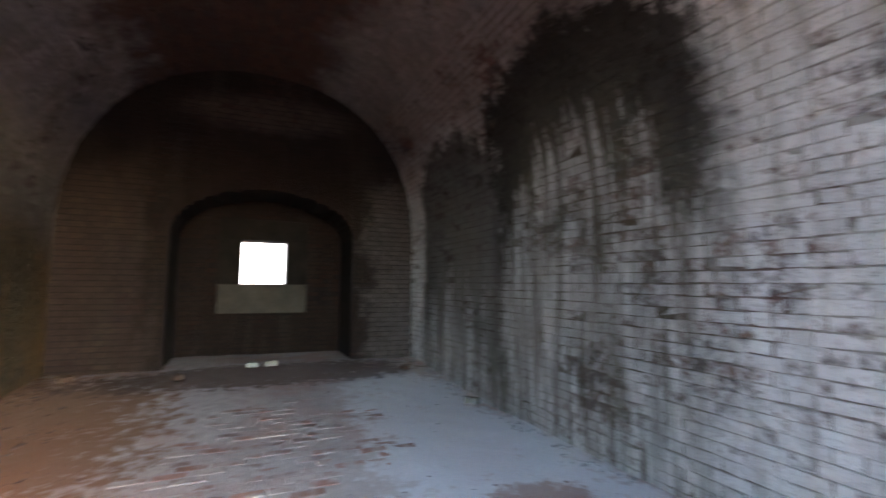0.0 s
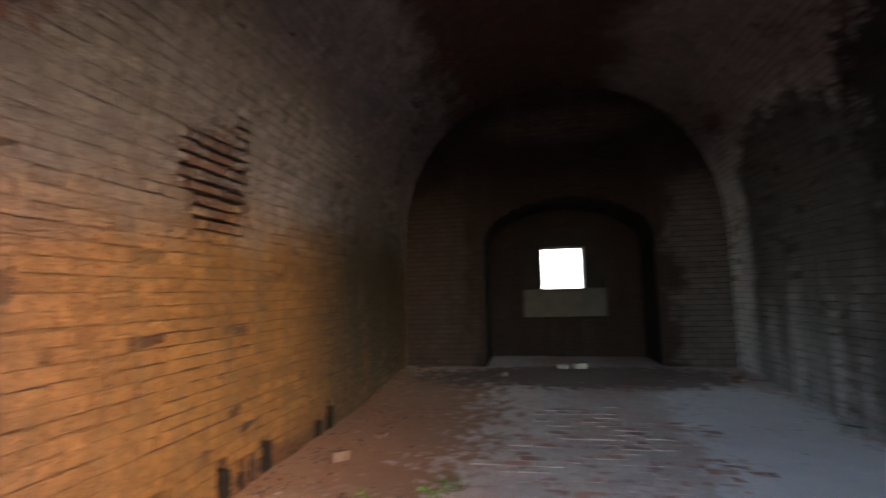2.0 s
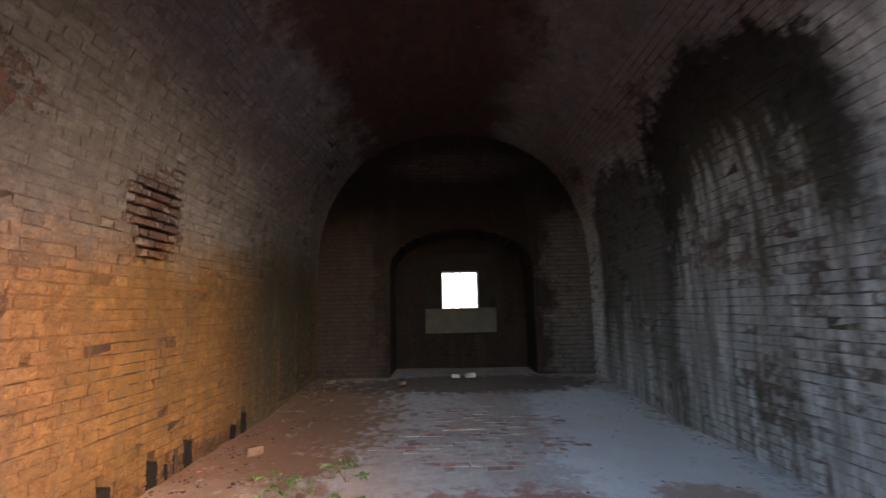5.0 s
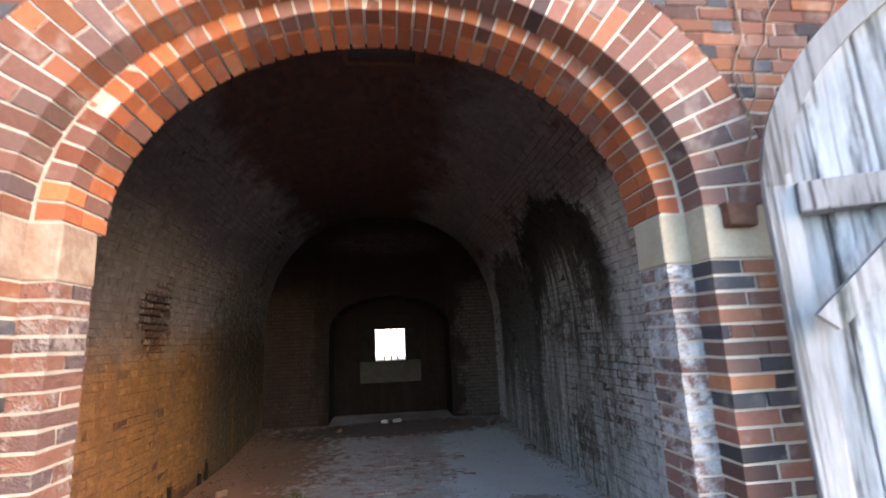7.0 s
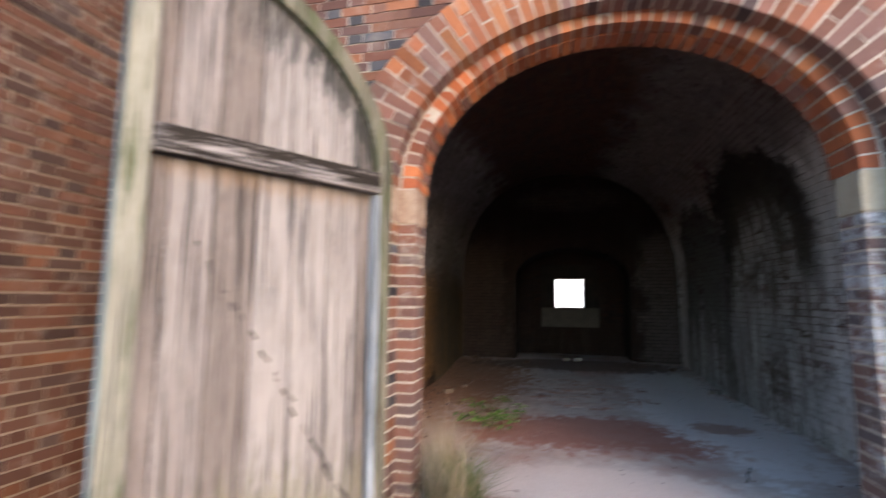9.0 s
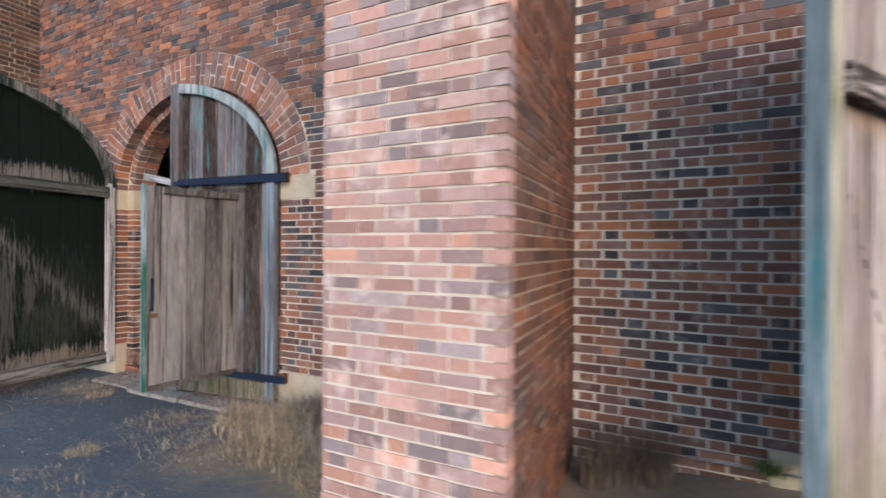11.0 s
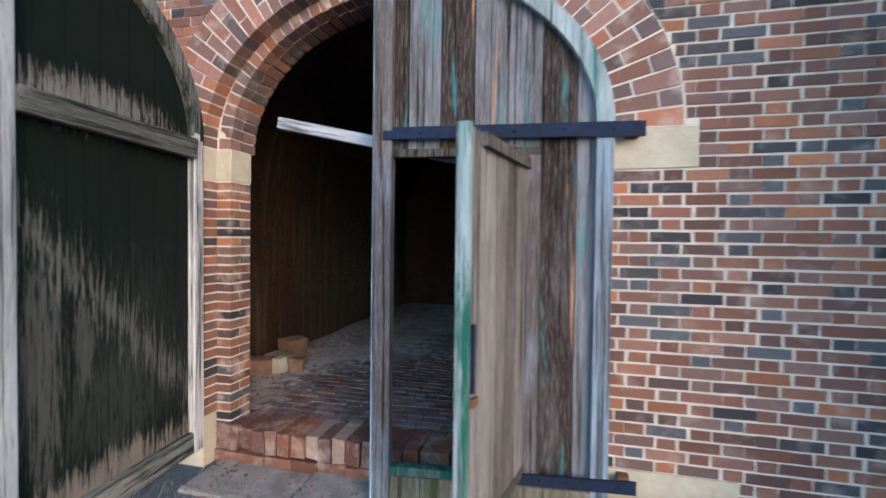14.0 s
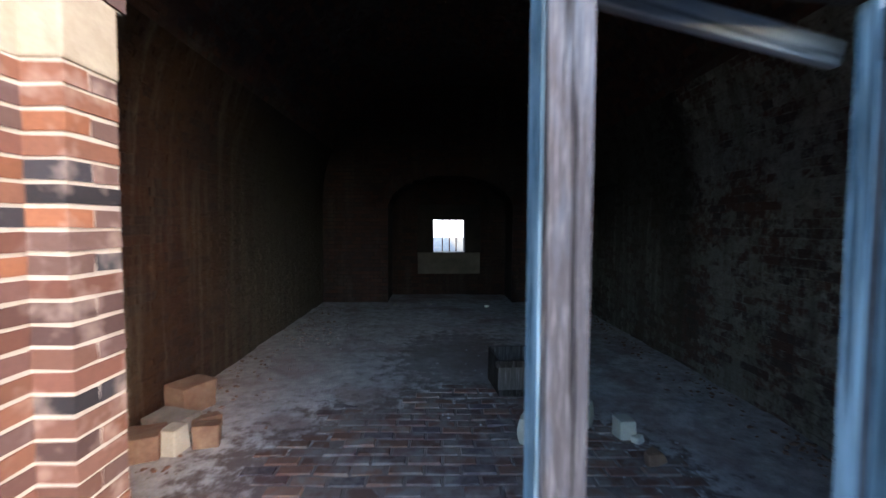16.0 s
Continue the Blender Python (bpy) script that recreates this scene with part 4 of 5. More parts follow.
    lo, hi = floor - 0.05, floor + 3.0
    blk("window_sill", (-0.635, 0.635, -0.02, T, -0.44, 0.0), "worn buff stone sill block")
    blk("lintel", (-0.635, 0.635, -0.015, T, z1 - z0, z1 - z0 + 0.32), "buff stone lintel")
    for s in (-1, 1):
        a, b = sorted((s * hw, s * 0.645))
        blk("window_jamb", (a, b, -0.01, T - 0.01, -0.02, z1 - z0 + 0.02), "stone jamb block")
    for x in (-0.13, 0.02, 0.16):
        bm = bmesh.new()
        bmesh.ops.create_cone(bm, cap_ends=True, segments=10, radius1=0.013, radius2=0.013, depth=z1 - z0 + 0.02,
                              matrix=Matrix.Translation((x, T - 0.12, (z1 - z0) / 2)))
        part("bar", bm, M_RUST, wd, "rusty iron bar")
    return rm


M_ROOM_A = (M_WASH_W, M_VAULT, M_WASH_E, M_REAR)
FEET = [(2.36, 2.48, -0.2, 0.20), (2.80, 2.93, -0.2, 0.20), (3.0, 3.06, -0.2, 0.16), (3.11, 3.17, -0.2, 0.12), (3.25, 3.40, -0.2, 0.20), (4.02, 4.14, -0.2, 0.15), (4.24, 4.38, -0.2, 0.19)]
# raked-out joints round a hole in the west wall
RAKED = [(2.45, 3.05, 1.72, 2.05), (2.58, 3.0, 1.5, 1.72), (2.9, 3.04, 2.05, 2.32), (2.2, 2.45, 1.66, 1.74), (1.15, 1.4, 2.02, 2.22)]
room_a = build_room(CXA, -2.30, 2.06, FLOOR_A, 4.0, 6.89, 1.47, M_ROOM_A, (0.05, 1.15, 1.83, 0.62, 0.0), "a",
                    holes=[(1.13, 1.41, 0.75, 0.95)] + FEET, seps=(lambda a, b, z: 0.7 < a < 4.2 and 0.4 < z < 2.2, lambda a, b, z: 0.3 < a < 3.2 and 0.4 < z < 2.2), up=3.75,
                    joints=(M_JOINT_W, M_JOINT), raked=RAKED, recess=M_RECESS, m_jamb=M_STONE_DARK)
M_ROOM_B = (M_WALL_B_W, M_VAULT_B, M_WALL_B_E, M_REAR_B)
room_b = build_room(CXB, -9.95, -5.33, FLOOR_B, 3.9, 6.9, 1.12, M_ROOM_B, (0.05, 1.15, 1.72, 0.62, 0.0), "b", joints=(M_WALL_B_W, M_WALL_B_E), recess=M_RECESS, m_jamb=M_STONE_DARK)

# black blocks added to imitate the shade inside the sockets along the west wall
for h0, h1, q0, q1 in FEET:
    plug = thing("socket_shade", pose(-2.30, h0, FLOOR_A), "black block standing in for the shade in a wall socket", "timber", "timber stubs")
    bm = bmesh.new()
    slab(bm, -0.16, -0.006, 0.008, h1 - h0 - 0.004, -0.06, (q1 - FLOOR_A) * rng.uniform(0.55, 0.85), 0.012, 0.016)
    part("timber", bm, M_SOCKET_BLACK, plug)

# the clay pipe that opens in the west wall
pipe = thing("drain_pipe", pose(-2.30, 1.262, 0.835), "broken clay drain pipe opening set in the whitewashed wall", "pipe")
bm = bmesh.new()
ring_o = [bm.verts.new((0.0, 0.15 * max(-1, min(1, 1.35 * math.cos(2 * math.pi * i / 32))), 0.155 * max(-1, min(1, 1.35 * math.sin(2 * math.pi * i / 32))))) for i in range(32)]
ring_i = [bm.verts.new((0.002, 0.068 * math.cos(2 * math.pi * i / 32), 0.068 * math.sin(2 * math.pi * i / 32))) for i in range(32)]
for i in range(32):
    bm.faces.new((ring_o[i], ring_o[(i + 1) % 32], ring_i[(i + 1) % 32], ring_i[i]))
r = bmesh.ops.extrude_face_region(bm, geom=bm.faces[:])
bmesh.ops.translate(bm, verts=[v for v in r["geom"] if isinstance(v, bmesh.types.BMVert)], vec=(-0.06, 0, 0))
part("collar", bm, M_WASH_W, pipe)
bm = bmesh.new()
for k in range(32):
    a0, a1 = 2 * math.pi * k / 32, 2 * math.pi * (k + 1) / 32
    q = [(0.0, 0.066), (0.0, 0.078), (-0.24, 0.078), (-0.24, 0.066)]
    va = [bm.verts.new((x - 0.004, rr * math.cos(a0), rr * math.sin(a0))) for x, rr in q]
    vb = [bm.verts.new((x - 0.004, rr * math.cos(a1), rr * math.sin(a1))) for x, rr in q]
    for i in range(4):
        bm.faces.new((va[i], va[(i + 1) % 4], vb[(i + 1) % 4], vb[i]))
bmesh.ops.remove_doubles(bm, verts=bm.verts, dist=0.0005)
part("pipe", bm, M_RUBBLE, pipe, "terracotta pipe")

# glowing panel beyond the rear windows, added so that the openings read white
m, nt, b = mat("glowing_sky_panel", 1.0)
put(nt, b.inputs["Base Color"], (0.8, 0.8, 0.8))
put(nt, b.inputs["Emission Color"], (1.0, 1.0, 0.97))
b.inputs["Emission Strength"].default_value = 0.6
tagged(mesh_object("backdrop_sky", [(-70, 70, -2), (60, 70, -2), (60, 70, 28), (-70, 70, 28)], [(0, 1, 2, 3)], m), "glowing white panel standing for the sky beyond the openings", "sky", kind="structure")

# floors
def floor_sheet(name, x0, x1, y0, y1, z, material, label, amp=0.02, slope=None):
    xs, ys = strip(x0, x1, 46), strip(y0, y1, 80)
    v = [(x, y, z + (slope(y) if slope else 0) + amp * noise.noise((x * 1.1, y * 1.1, z)) + amp * 0.5 * noise.noise((x * 4, y * 4, z))) for y in ys for x in xs]
    n = len(xs)
    f = [(j * n + i, j * n + i + 1, (j + 1) * n + i + 1, (j + 1) * n + i) for j in range(len(ys) - 1) for i in range(n - 1)]
    return tagged(mesh_object(name, v, f, material), label, "floor", kind="structure")


def dirt_floor(name, base, hi, red, seed, patches):
    m, nt, b = mat(name, 0.93)
    p = place(nt)
    a, q, f = grain(nt, p, 1.0, 5, 0.65, seed), grain(nt, p, 9, 5, 0.7, seed + 1), grain(nt, p, 70, 3, 0.7, seed + 2)
    c = mix(nt, ramp(nt, q, [(0.3, 0.0), (0.7, 1.0)]), base, hi)
    c = mix(nt, ramp(nt, a, [(0.48, 0.0), (0.62, 0.75)]), c, red)
    for cx, cy, rx, ry, tint, k in patches:
        dx = maths(nt, "POWER", maths(nt, "ABSOLUTE", maths(nt, "DIVIDE", maths(nt, "SUBTRACT", axis(nt, 0), cx), rx)), 2.0)
        dy = maths(nt, "POWER", maths(nt, "ABSOLUTE", maths(nt, "DIVIDE", maths(nt, "SUBTRACT", axis(nt, 1), cy), ry)), 2.0)
        d = maths(nt, "ADD", maths(nt, "ADD", dx, dy), maths(nt, "MULTIPLY", maths(nt, "SUBTRACT", maths(nt, "ADD", q, maths(nt, "MULTIPLY", a, 0.6)), 0.8), 3.2))
        c = mix(nt, maths(nt, "MULTIPLY", maths(nt, "SUBTRACT", 1.0, between(nt, d, 0.5, 1.1)), k), c, tint)
    c = mix(nt, maths(nt, "MULTIPLY", f, 0.45), c, (0.05, 0.04, 0.035))
    put(nt, b.inputs["Base Color"], c)
    bump(nt, b, maths(nt, "ADD", q, f), 0.012, 0.8)
    return m


# brick dust, sand, and painted light and shade on the floors: middle, half sizes, colour, strength
# the large pale east patch paints entrance light, the dark rear patch paints shade
FLOOR_TINTS_A = ((-2.1, 4.6, 1.35, 2.6, (0.33, 0.16, 0.07), 0.85), (-1.9, 1.6, 0.9, 1.6, (0.52, 0.37, 0.28), 0.7), (0.15, 2.0, 1.6, 0.75, (0.44, 0.17, 0.115), 0.8),
           (0.0, 0.62, 1.5, 0.42, (0.80, 0.72, 0.66), 0.9), (1.4, 3.7, 0.85, 2.8, (0.93, 0.93, 0.93), 0.9), (1.35, 2.55, 0.35, 0.28, (0.44, 0.24, 0.15), 0.7), (0.0, 6.3, 2.2, 0.6, (0.17, 0.11, 0.085), 0.85))
FLOOR_TINTS_B = ((-7.75, 0.9, 1.5, 1.7, (0.13, 0.09, 0.075), 0.85), (-7.6, 3.4, 0.8, 1.3, (0.13, 0.12, 0.11), 0.6))
M_FLOOR_A = dirt_floor("dusty_concrete_floor", (0.50, 0.44, 0.405), (0.78, 0.71, 0.66), (0.56, 0.36, 0.29), 21.0, FLOOR_TINTS_A)
M_FLOOR_B = dirt_floor("grey_dusty_floor", (0.24, 0.23, 0.215), (0.70, 0.69, 0.66), (0.25, 0.18, 0.155), 25.0, FLOOR_TINTS_B)
floor_sheet("floor_a", -2.6, 2.4, -0.36, 7.95, FLOOR_A, M_FLOOR_A, "dusty concrete floor with red brick dust", slope=lambda y: 0.13 * smooth(y, 4.5, 6.8))
floor_sheet("floor_b", -10.2, -5.0, 0.1, 7.95, FLOOR_B, M_FLOOR_B, "grey dusty floor of the dark casemate")


# ---- door leaves ----
def prism(bm, poly, y0, y1):
    """A flat outline in x, z given thickness along y."""
    a = [bm.verts.new((x, y0, z)) for x, z in poly]
    b = [bm.verts.new((x, y1, z)) for x, z in poly]
    bm.faces.new(a)
    bm.faces.new(b[::-1])
    n = len(poly)
    for i in range(n):
        bm.faces.new((a[i], b[i], b[(i + 1) % n], a[(i + 1) % n]))


def beam(bm, p, q, w, y0, y1):
    """A straight plank in the plane of a leaf from p to q (x, z)."""
    d = Vector((q[0] - p[0], q[1] - p[1])).normalized()
    n = Vector((-d.y, d.x)) * w / 2
    prism(bm, [(p[0] - n.x, p[1] - n.y), (q[0] - n.x, q[1] - n.y), (q[0] + n.x, q[1] + n.y), (p[0] + n.x, p[1] + n.y)], y0, y1)


LW, LSPRING, LRISE = 1.39, 2.08, 1.04


def curve_z(x, inset=0.0):
    t = (LW - x) / (LW - inset)
    return LSPRING + (LRISE - inset) * math.sqrt(max(0.0, 1 - min(1.0, t) ** 2))


def leaf(name, m, label, side, z0, m_board, m_frame, m_tip, brace=None, gap=None, foot=None, m_hinge=None, m_rail=None):
    """A tall door leaf with a quarter-arched head: hinge at the origin, the meeting edge along x; side: to which face the frame stands proud."""
    d = thing(name, m, label, "door", "arched door leaves")
    y0, y1 = (0.0, 0.055) if side > 0 else (-0.055, 0.0)
    by0, by1 = (-0.03, -0.001) if side > 0 else (0.001, 0.03)
    n = 7
    for i in range(n):
        x0, x1 = LW * i / n + 0.003, LW * (i + 1) / n - 0.004
        lo = z0 + 0.03
        spans = [(lo, None)]
        if gap and gap[0] < (x0 + x1) / 2 < gap[1]:
            spans = [(gap[3], None)]
        for lo, _ in spans:
            bm = bmesh.new()
            j = rng.uniform(-0.003, 0.003)
            top = [(x0 + (x1 - x0) * k / 4, curve_z(x0 + (x1 - x0) * k / 4, 0.05)) for k in range(4, -1, -1)]
            prism(bm, [(x0, lo), (x1, lo)] + top, by0 + j, by1 + j)
            part("board", bm, m_board, d)
    bm = bmesh.new()
    slab(bm, 0.0, 0.10, y0, y1, z0, LSPRING + 0.05, 0.006, 0.003)
    part("hinge_stile", bm, m_hinge or m_frame, d)
    bm = bmesh.new()
    slab(bm, LW - 0.11, LW, min(y0, by0) - 0.005, max(y1, by1) + 0.005, foot if foot is not None else z0, LSPRING + LRISE, 0.007, 0.003)
    part("meeting_stile", bm, m_tip, d)
    if not gap:
        bm = bmesh.new()
        slab(bm, 0.10, LW - 0.11, y0 - (0.03 if side < 0 else 0), y1 + (0.03 if side > 0 else 0), LSPRING - 0.13, LSPRING, 0.012, 0.006)
        part("middle_rail", bm, m_rail or m_frame, d)
        bm = bmesh.new()
        slab(bm, 0.10, LW - 0.11, y0, y1 - 0.004, z0, z0 + 0.14, 0.008, 0.004)
        part("bottom_rail", bm, m_rail or m_frame, d)
    bm = bmesh.new()
    outer, inner = [], []
    for k in range(25):
        th = math.pi - math.pi / 2 * k / 24
        outer.append((LW + LW * math.cos(th), LSPRING + LRISE * math.sin(th)))
        inner.append((LW + (LW - 0.10) * math.cos(th), LSPRING + (LRISE - 0.10) * math.sin(th)))
    for k in range(24):
        prism(bm, [outer[k], outer[k + 1], inner[k + 1], inner[k]], y0, y1)
    bmesh.ops.remove_doubles(bm, verts=bm.verts, dist=0.0005)
    part("arched_rail", bm, m_frame, d)
    if brace:
        bm = bmesh.new()
        beam(bm, brace[0], brace[1], 0.085, y1 + 0.032 if side > 0 else y0 - 0.075, y1 + 0.075 if side > 0 else y0 - 0.032)
        part("brace", bm, m_frame, d)
    return d


def facing(x, y, ang):
    return pose(x, y, 0, 0, 0, ang)


leaf_al = leaf("door_leaf", facing(-1.44, -0.42, -124.3), "open pale weathered plank door with an arched top and mossy frame", 1, 0.02, M_WOOD_PALE, M_WOOD_PALE_FRAME, M_WOOD_PALE_FRAME, m_rail=M_WOOD_RAIL)
leaf_ar = leaf("door_leaf", facing(1.53, -0.44, -30), "open blue-grey weathered plank door with a diagonal brace", -1, 0.02, M_WOOD_BLUE, M_WOOD_RIM, M_WOOD_BLUE, brace=((0.10, 1.53), (1.06, 2.52)), m_rail=M_WOOD_GREY)
leaf_bl = leaf("door_leaf", facing(-9.09, -0.34, -84), "open dark green plank door with flaking paint and grey frame", 1, -0.12, M_WOOD_GREEN, M_WOOD_GREEN_FRAME, M_WOOD_STILE, foot=-0.30, m_hinge=M_WOOD_FLAKE, m_rail=M_WOOD_GREEN_RAIL)
leaf_br = leaf("door_leaf", facing(-6.27, -0.34, 186), "closed brown plank door with teal paint flakes and a wicket opening", 1, -0.22, M_WOOD_BROWN, M_WOOD_HEAD, M_WOOD_POST, gap=(0.40, 1.30, 0.0, 1.94), foot=-0.24, m_hinge=M_WOOD_POST)
# wicket door, ajar in the closed leaf
wk = thing("wicket_door", pose(-6.755, -0.40, 0.03, 0, 0, -102.5), "open grey-brown plank wicket door with teal painted edge", "door")
for i in range(5):
    bm = bmesh.new()
    slab(bm, 0.172 * i + 0.002, 0.172 * (i + 1) - 0.002, -0.025, 0.012, 0.0, 1.86, 0.004, 0.002)
    part("board", bm, M_WOOD_WICKET, wk)
bm = bmesh.new()
slab(bm, 0.02, 0.855, -0.034, -0.0255, 0.01, 1.85, 0.002, 0.0)
part("inner_lining", bm, M_WOOD_SKY, wk, "pale blue inner face")
bm = bmesh.new()
slab(bm, 0.86, 0.89, -0.03, 0.03, 0.0, 1.87, 0.004, 0.002)
part("edge_batten", bm, M_WOOD_TEAL, wk, "teal painted edge batten")
for zz in (0.12, 1.72):
    bm = bmesh.new()
    slab(bm, 0.02, 0.84, -0.063, -0.0345, zz, zz + 0.12, 0.004, 0.002)
    part("ledge", bm, M_WOOD_BLACK, wk)

# ironwork and loose timbers at the second arch
def strap(parent, x0, x1, z, h, y, taper=0.0):
    bm = bmesh.new()
    prism(bm, [(x0, z - h / 2), (x1, z - h / 2 + taper), (x1, z + h / 2 - taper), (x0, z + h / 2)], y, y + 0.014)
    ob = part("strap_hinge", bm, M_IRON, parent, "dark blue painted iron strap hinge")
    for k in range(5):
        bm = bmesh.new()
        bmesh.ops.create_uvsphere(bm, u_segments=8, v_segments=5, radius=0.011, matrix=Matrix.Translation((x0 + (x1 - x0) * (k + 0.6) / 5.2, y + 0.014, z)))
        part("bolt_head", bm, M_IRON, ob)
    return ob


strap(leaf_br, -0.16, 1.27, 2.035, 0.085, 0.058, 0.008)
strap(leaf_br, -0.15, 0.62, 0.02, 0.075, 0.058, 0.008)
one_slab("bottom_rail", (0.0, LW - 0.11, 0.0, 0.05, -0.22, -0.03), M_WOOD_SILL, leaf_br, "pale mossy bottom board", 0.008, 0.004)
one_slab("edge_strip", (LW + 0.001, LW + 0.009, -0.03, 0.055, -0.22, LSPRING + LRISE - 0.02), M_WOOD_SKY, leaf_br, "pale blue edge strip", 0.003)
one_slab("edge_strip", (0.561, 0.568, -0.03, 0.027, 0.03, 1.90), M_WOOD_SKY, leaf_br, "pale blue edge strip", 0.003)
# added board, keeps window light from showing through the plank gaps
one_slab("backing_board", (0.02, 0.42, -0.05, -0.036, -0.2, 1.95), M_WOOD_BLACK, leaf_br, "added dark board blocking light through the plank gaps", 0.004)
one_slab("wicket_sill", (0.42, 1.28, -0.03, 0.045, -0.03, 0.02), M_WOOD_TEAL, leaf_br, "teal painted wicket sill", 0.006, 0.003)
one_slab("wicket_head", (0.40, 1.28, -0.03, 0.03, 1.90, 1.95), M_WOOD_BLACK, leaf_br, "", 0.005, 0.003)
one_slab("wicket_post", (0.40, 0.56, -0.032, 0.028, -0.03, 1.92), M_WOOD_POST, leaf_br, "brown-grey wicket post", 0.006, 0.003)
one_slab("hook", (1.27, 1.33, 0.055, 0.075, 2.0, 2.05), M_IRON, leaf_br, "iron hook plate", 0.004)
one_slab("hinge_bar", (-0.03, 0.72, 0.0125, 0.04, 1.79, 1.86), M_WOOD_BLACK, wk, "blackened hinge bar along the top", 0.006, 0.004)
one_slab("bottom_strap", (-0.02, 0.84, 0.0125, 0.022, 0.0, 0.05), M_WOOD_BLACK, wk, "blackened bottom bar", 0.003)
one_slab("latch", (0.80, 0.825, 0.012, 0.03, 0.72, 1.02), M_IRON, wk, "dark iron latch bar", 0.004)
one_slab("handle", (0.77, 0.83, 0.012, 0.035, 0.66, 0.70), M_RUST, wk, "rusty iron handle", 0.006)
for px, pz in ((-6.17, 2.04), (-6.18, 0.02)):
    pin = thing("hinge_pintle", pose(px, F, pz), "rusted iron hinge pintle let into the masonry", "hinge", "hinge pintles")
    one_slab("block", (-0.035, 0.035, -0.07, 0.02, -0.05, 0.05), M_RUST, pin, "", 0.008, 0.004)
for px, pz, w in ((1.51, 2.01, 0.075), (-1.585, 2.05, 0.06)):
    pin = thing("hinge_pintle", pose(px, F, pz), "rusted iron hinge pintle let into the masonry", "hinge", "hinge pintles")
    one_slab("block", (-w, w, -0.05, 0.02, -0.055, 0.055), M_RUST, pin, "", 0.012, 0.006)
bar = thing("loose_bar", pose(0, 0, 0), "pale weathered timber bar propped slanting behind the door", "timber")
bm = bmesh.new()
slab(bm, -0.86, 0.86, -0.022, 0.022, -0.038, 0.038, 0.006, 0.004)
ob = part("timber", bm, M_WOOD_BAR, bar)
ob.matrix_basis = look((-7.59, -0.275, 2.01), (-6.75, -0.22, 1.832)) @ pose(0, 0, 0, 0, 90, 0) @ pose(0, 0, 0, 90, 0, 0)

# threshold of the second casemate: brick step, apron, paving
step = thing("threshold_step", pose(0, 0, 0), "worn red brick threshold step in an arched doorway", "step", kind="structure")
x = CXB - HALF + 0.01
k = 0
while x < CXB + HALF - 0.1:
    for z0, z1 in ((-0.40, -0.19), (-0.18, -0.01)):
        w = 0.1 if z1 > -0.1 else 0.21
        one = Bricks()
        if w < 0.2 or k % 2 == 0:
            d = rng.uniform(-0.012, 0.008)
            one.box(x, min(x + w - 0.004, CXB + HALF), F + 0.10 + d * 1.8, F + 0.44, z0, z1 + rng.uniform(-0.022, 0.008), 0.011)
            mesh_object("brick", one.v, one.f, M_STEP_PALE if w < 0.2 and k in (7, 9) else M_STEP, step)
    x += 0.108
    k += 1
ap = thing("concrete_apron", pose(CXB, F, 0), "cracked pale concrete apron before the door step", "apron", kind="structure")
for x0, x1, y0 in ((-1.32, -0.55, -0.34), (-0.54, 0.30, -0.37), (0.31, 1.42, -0.35)):
    one_slab("slab", (x0, x1, y0, 0.12, -0.5, -0.255 + rng.uniform(-0.02, 0.0)), M_CONCRETE, ap, "", 0.03, 0.015)
pave = thing("floor_paving", pose(0, 0, FLOOR_B), "dusty red brick paving inside the doorway", "floor", kind="structure")
PAVER = [(0, 0, 0.008), (0.205, 0, 0.008), (0.205, 0.1, 0.008), (0, 0.1, 0.008), (0.01, 0.01, 0.022), (0.195, 0.01, 0.022), (0.195, 0.09, 0.022), (0.01, 0.09, 0.022)]
bme = bpy.data.meshes.new("brick")
bme.from_pydata(PAVER, [], CUBE)
bme.materials.append(M_FLOORBRICK)
def sheet_b(x, y):
    return 0.02 * noise.noise((x * 1.1, y * 1.1, FLOOR_B)) + 0.01 * noise.noise((x * 4, y * 4, FLOOR_B))
n = 0
for j in range(23):
    for i in range(13):
        x, y = -9.0 + i * 0.213 + (j % 2) * 0.106, 0.17 + j * 0.107
        if n < 300 and (x + 7.75) ** 2 / 2.0 + (y - 0.2) ** 2 / 4.5 < 1.0 + 0.6 * noise.noise((x * 2, y * 2, 0)) and x < -6.5:
            b2 = new("brick", bme)
            b2.parent = pave
            b2.matrix_basis = pose(x, y, sheet_b(x + 0.1, y + 0.05) - 0.014 + rng.uniform(-0.006, 0.003), rng.uniform(-1.5, 1.5), rng.uniform(-1, 1), rng.uniform(-2, 2))
            n += 1

bma = bpy.data.meshes.new("brick")
bma.from_pydata([(x, y, 0.022 - (0.022 - z) * 0.65) for x, y, z in PAVER], [], CUBE)
bma.materials.append(M_FLOORBRICK_A)
pave_a = thing("floor_paving", pose(0, 0, 0), "worn red brick paving half buried in floor dust", "floor", kind="structure")
def sheet_a(x, y):
    return FLOOR_A + 0.13 * smooth(y, 4.5, 6.8) + 0.02 * noise.noise((x * 1.1, y * 1.1, FLOOR_A)) + 0.01 * noise.noise((x * 4, y * 4, FLOOR_A))
n = 0
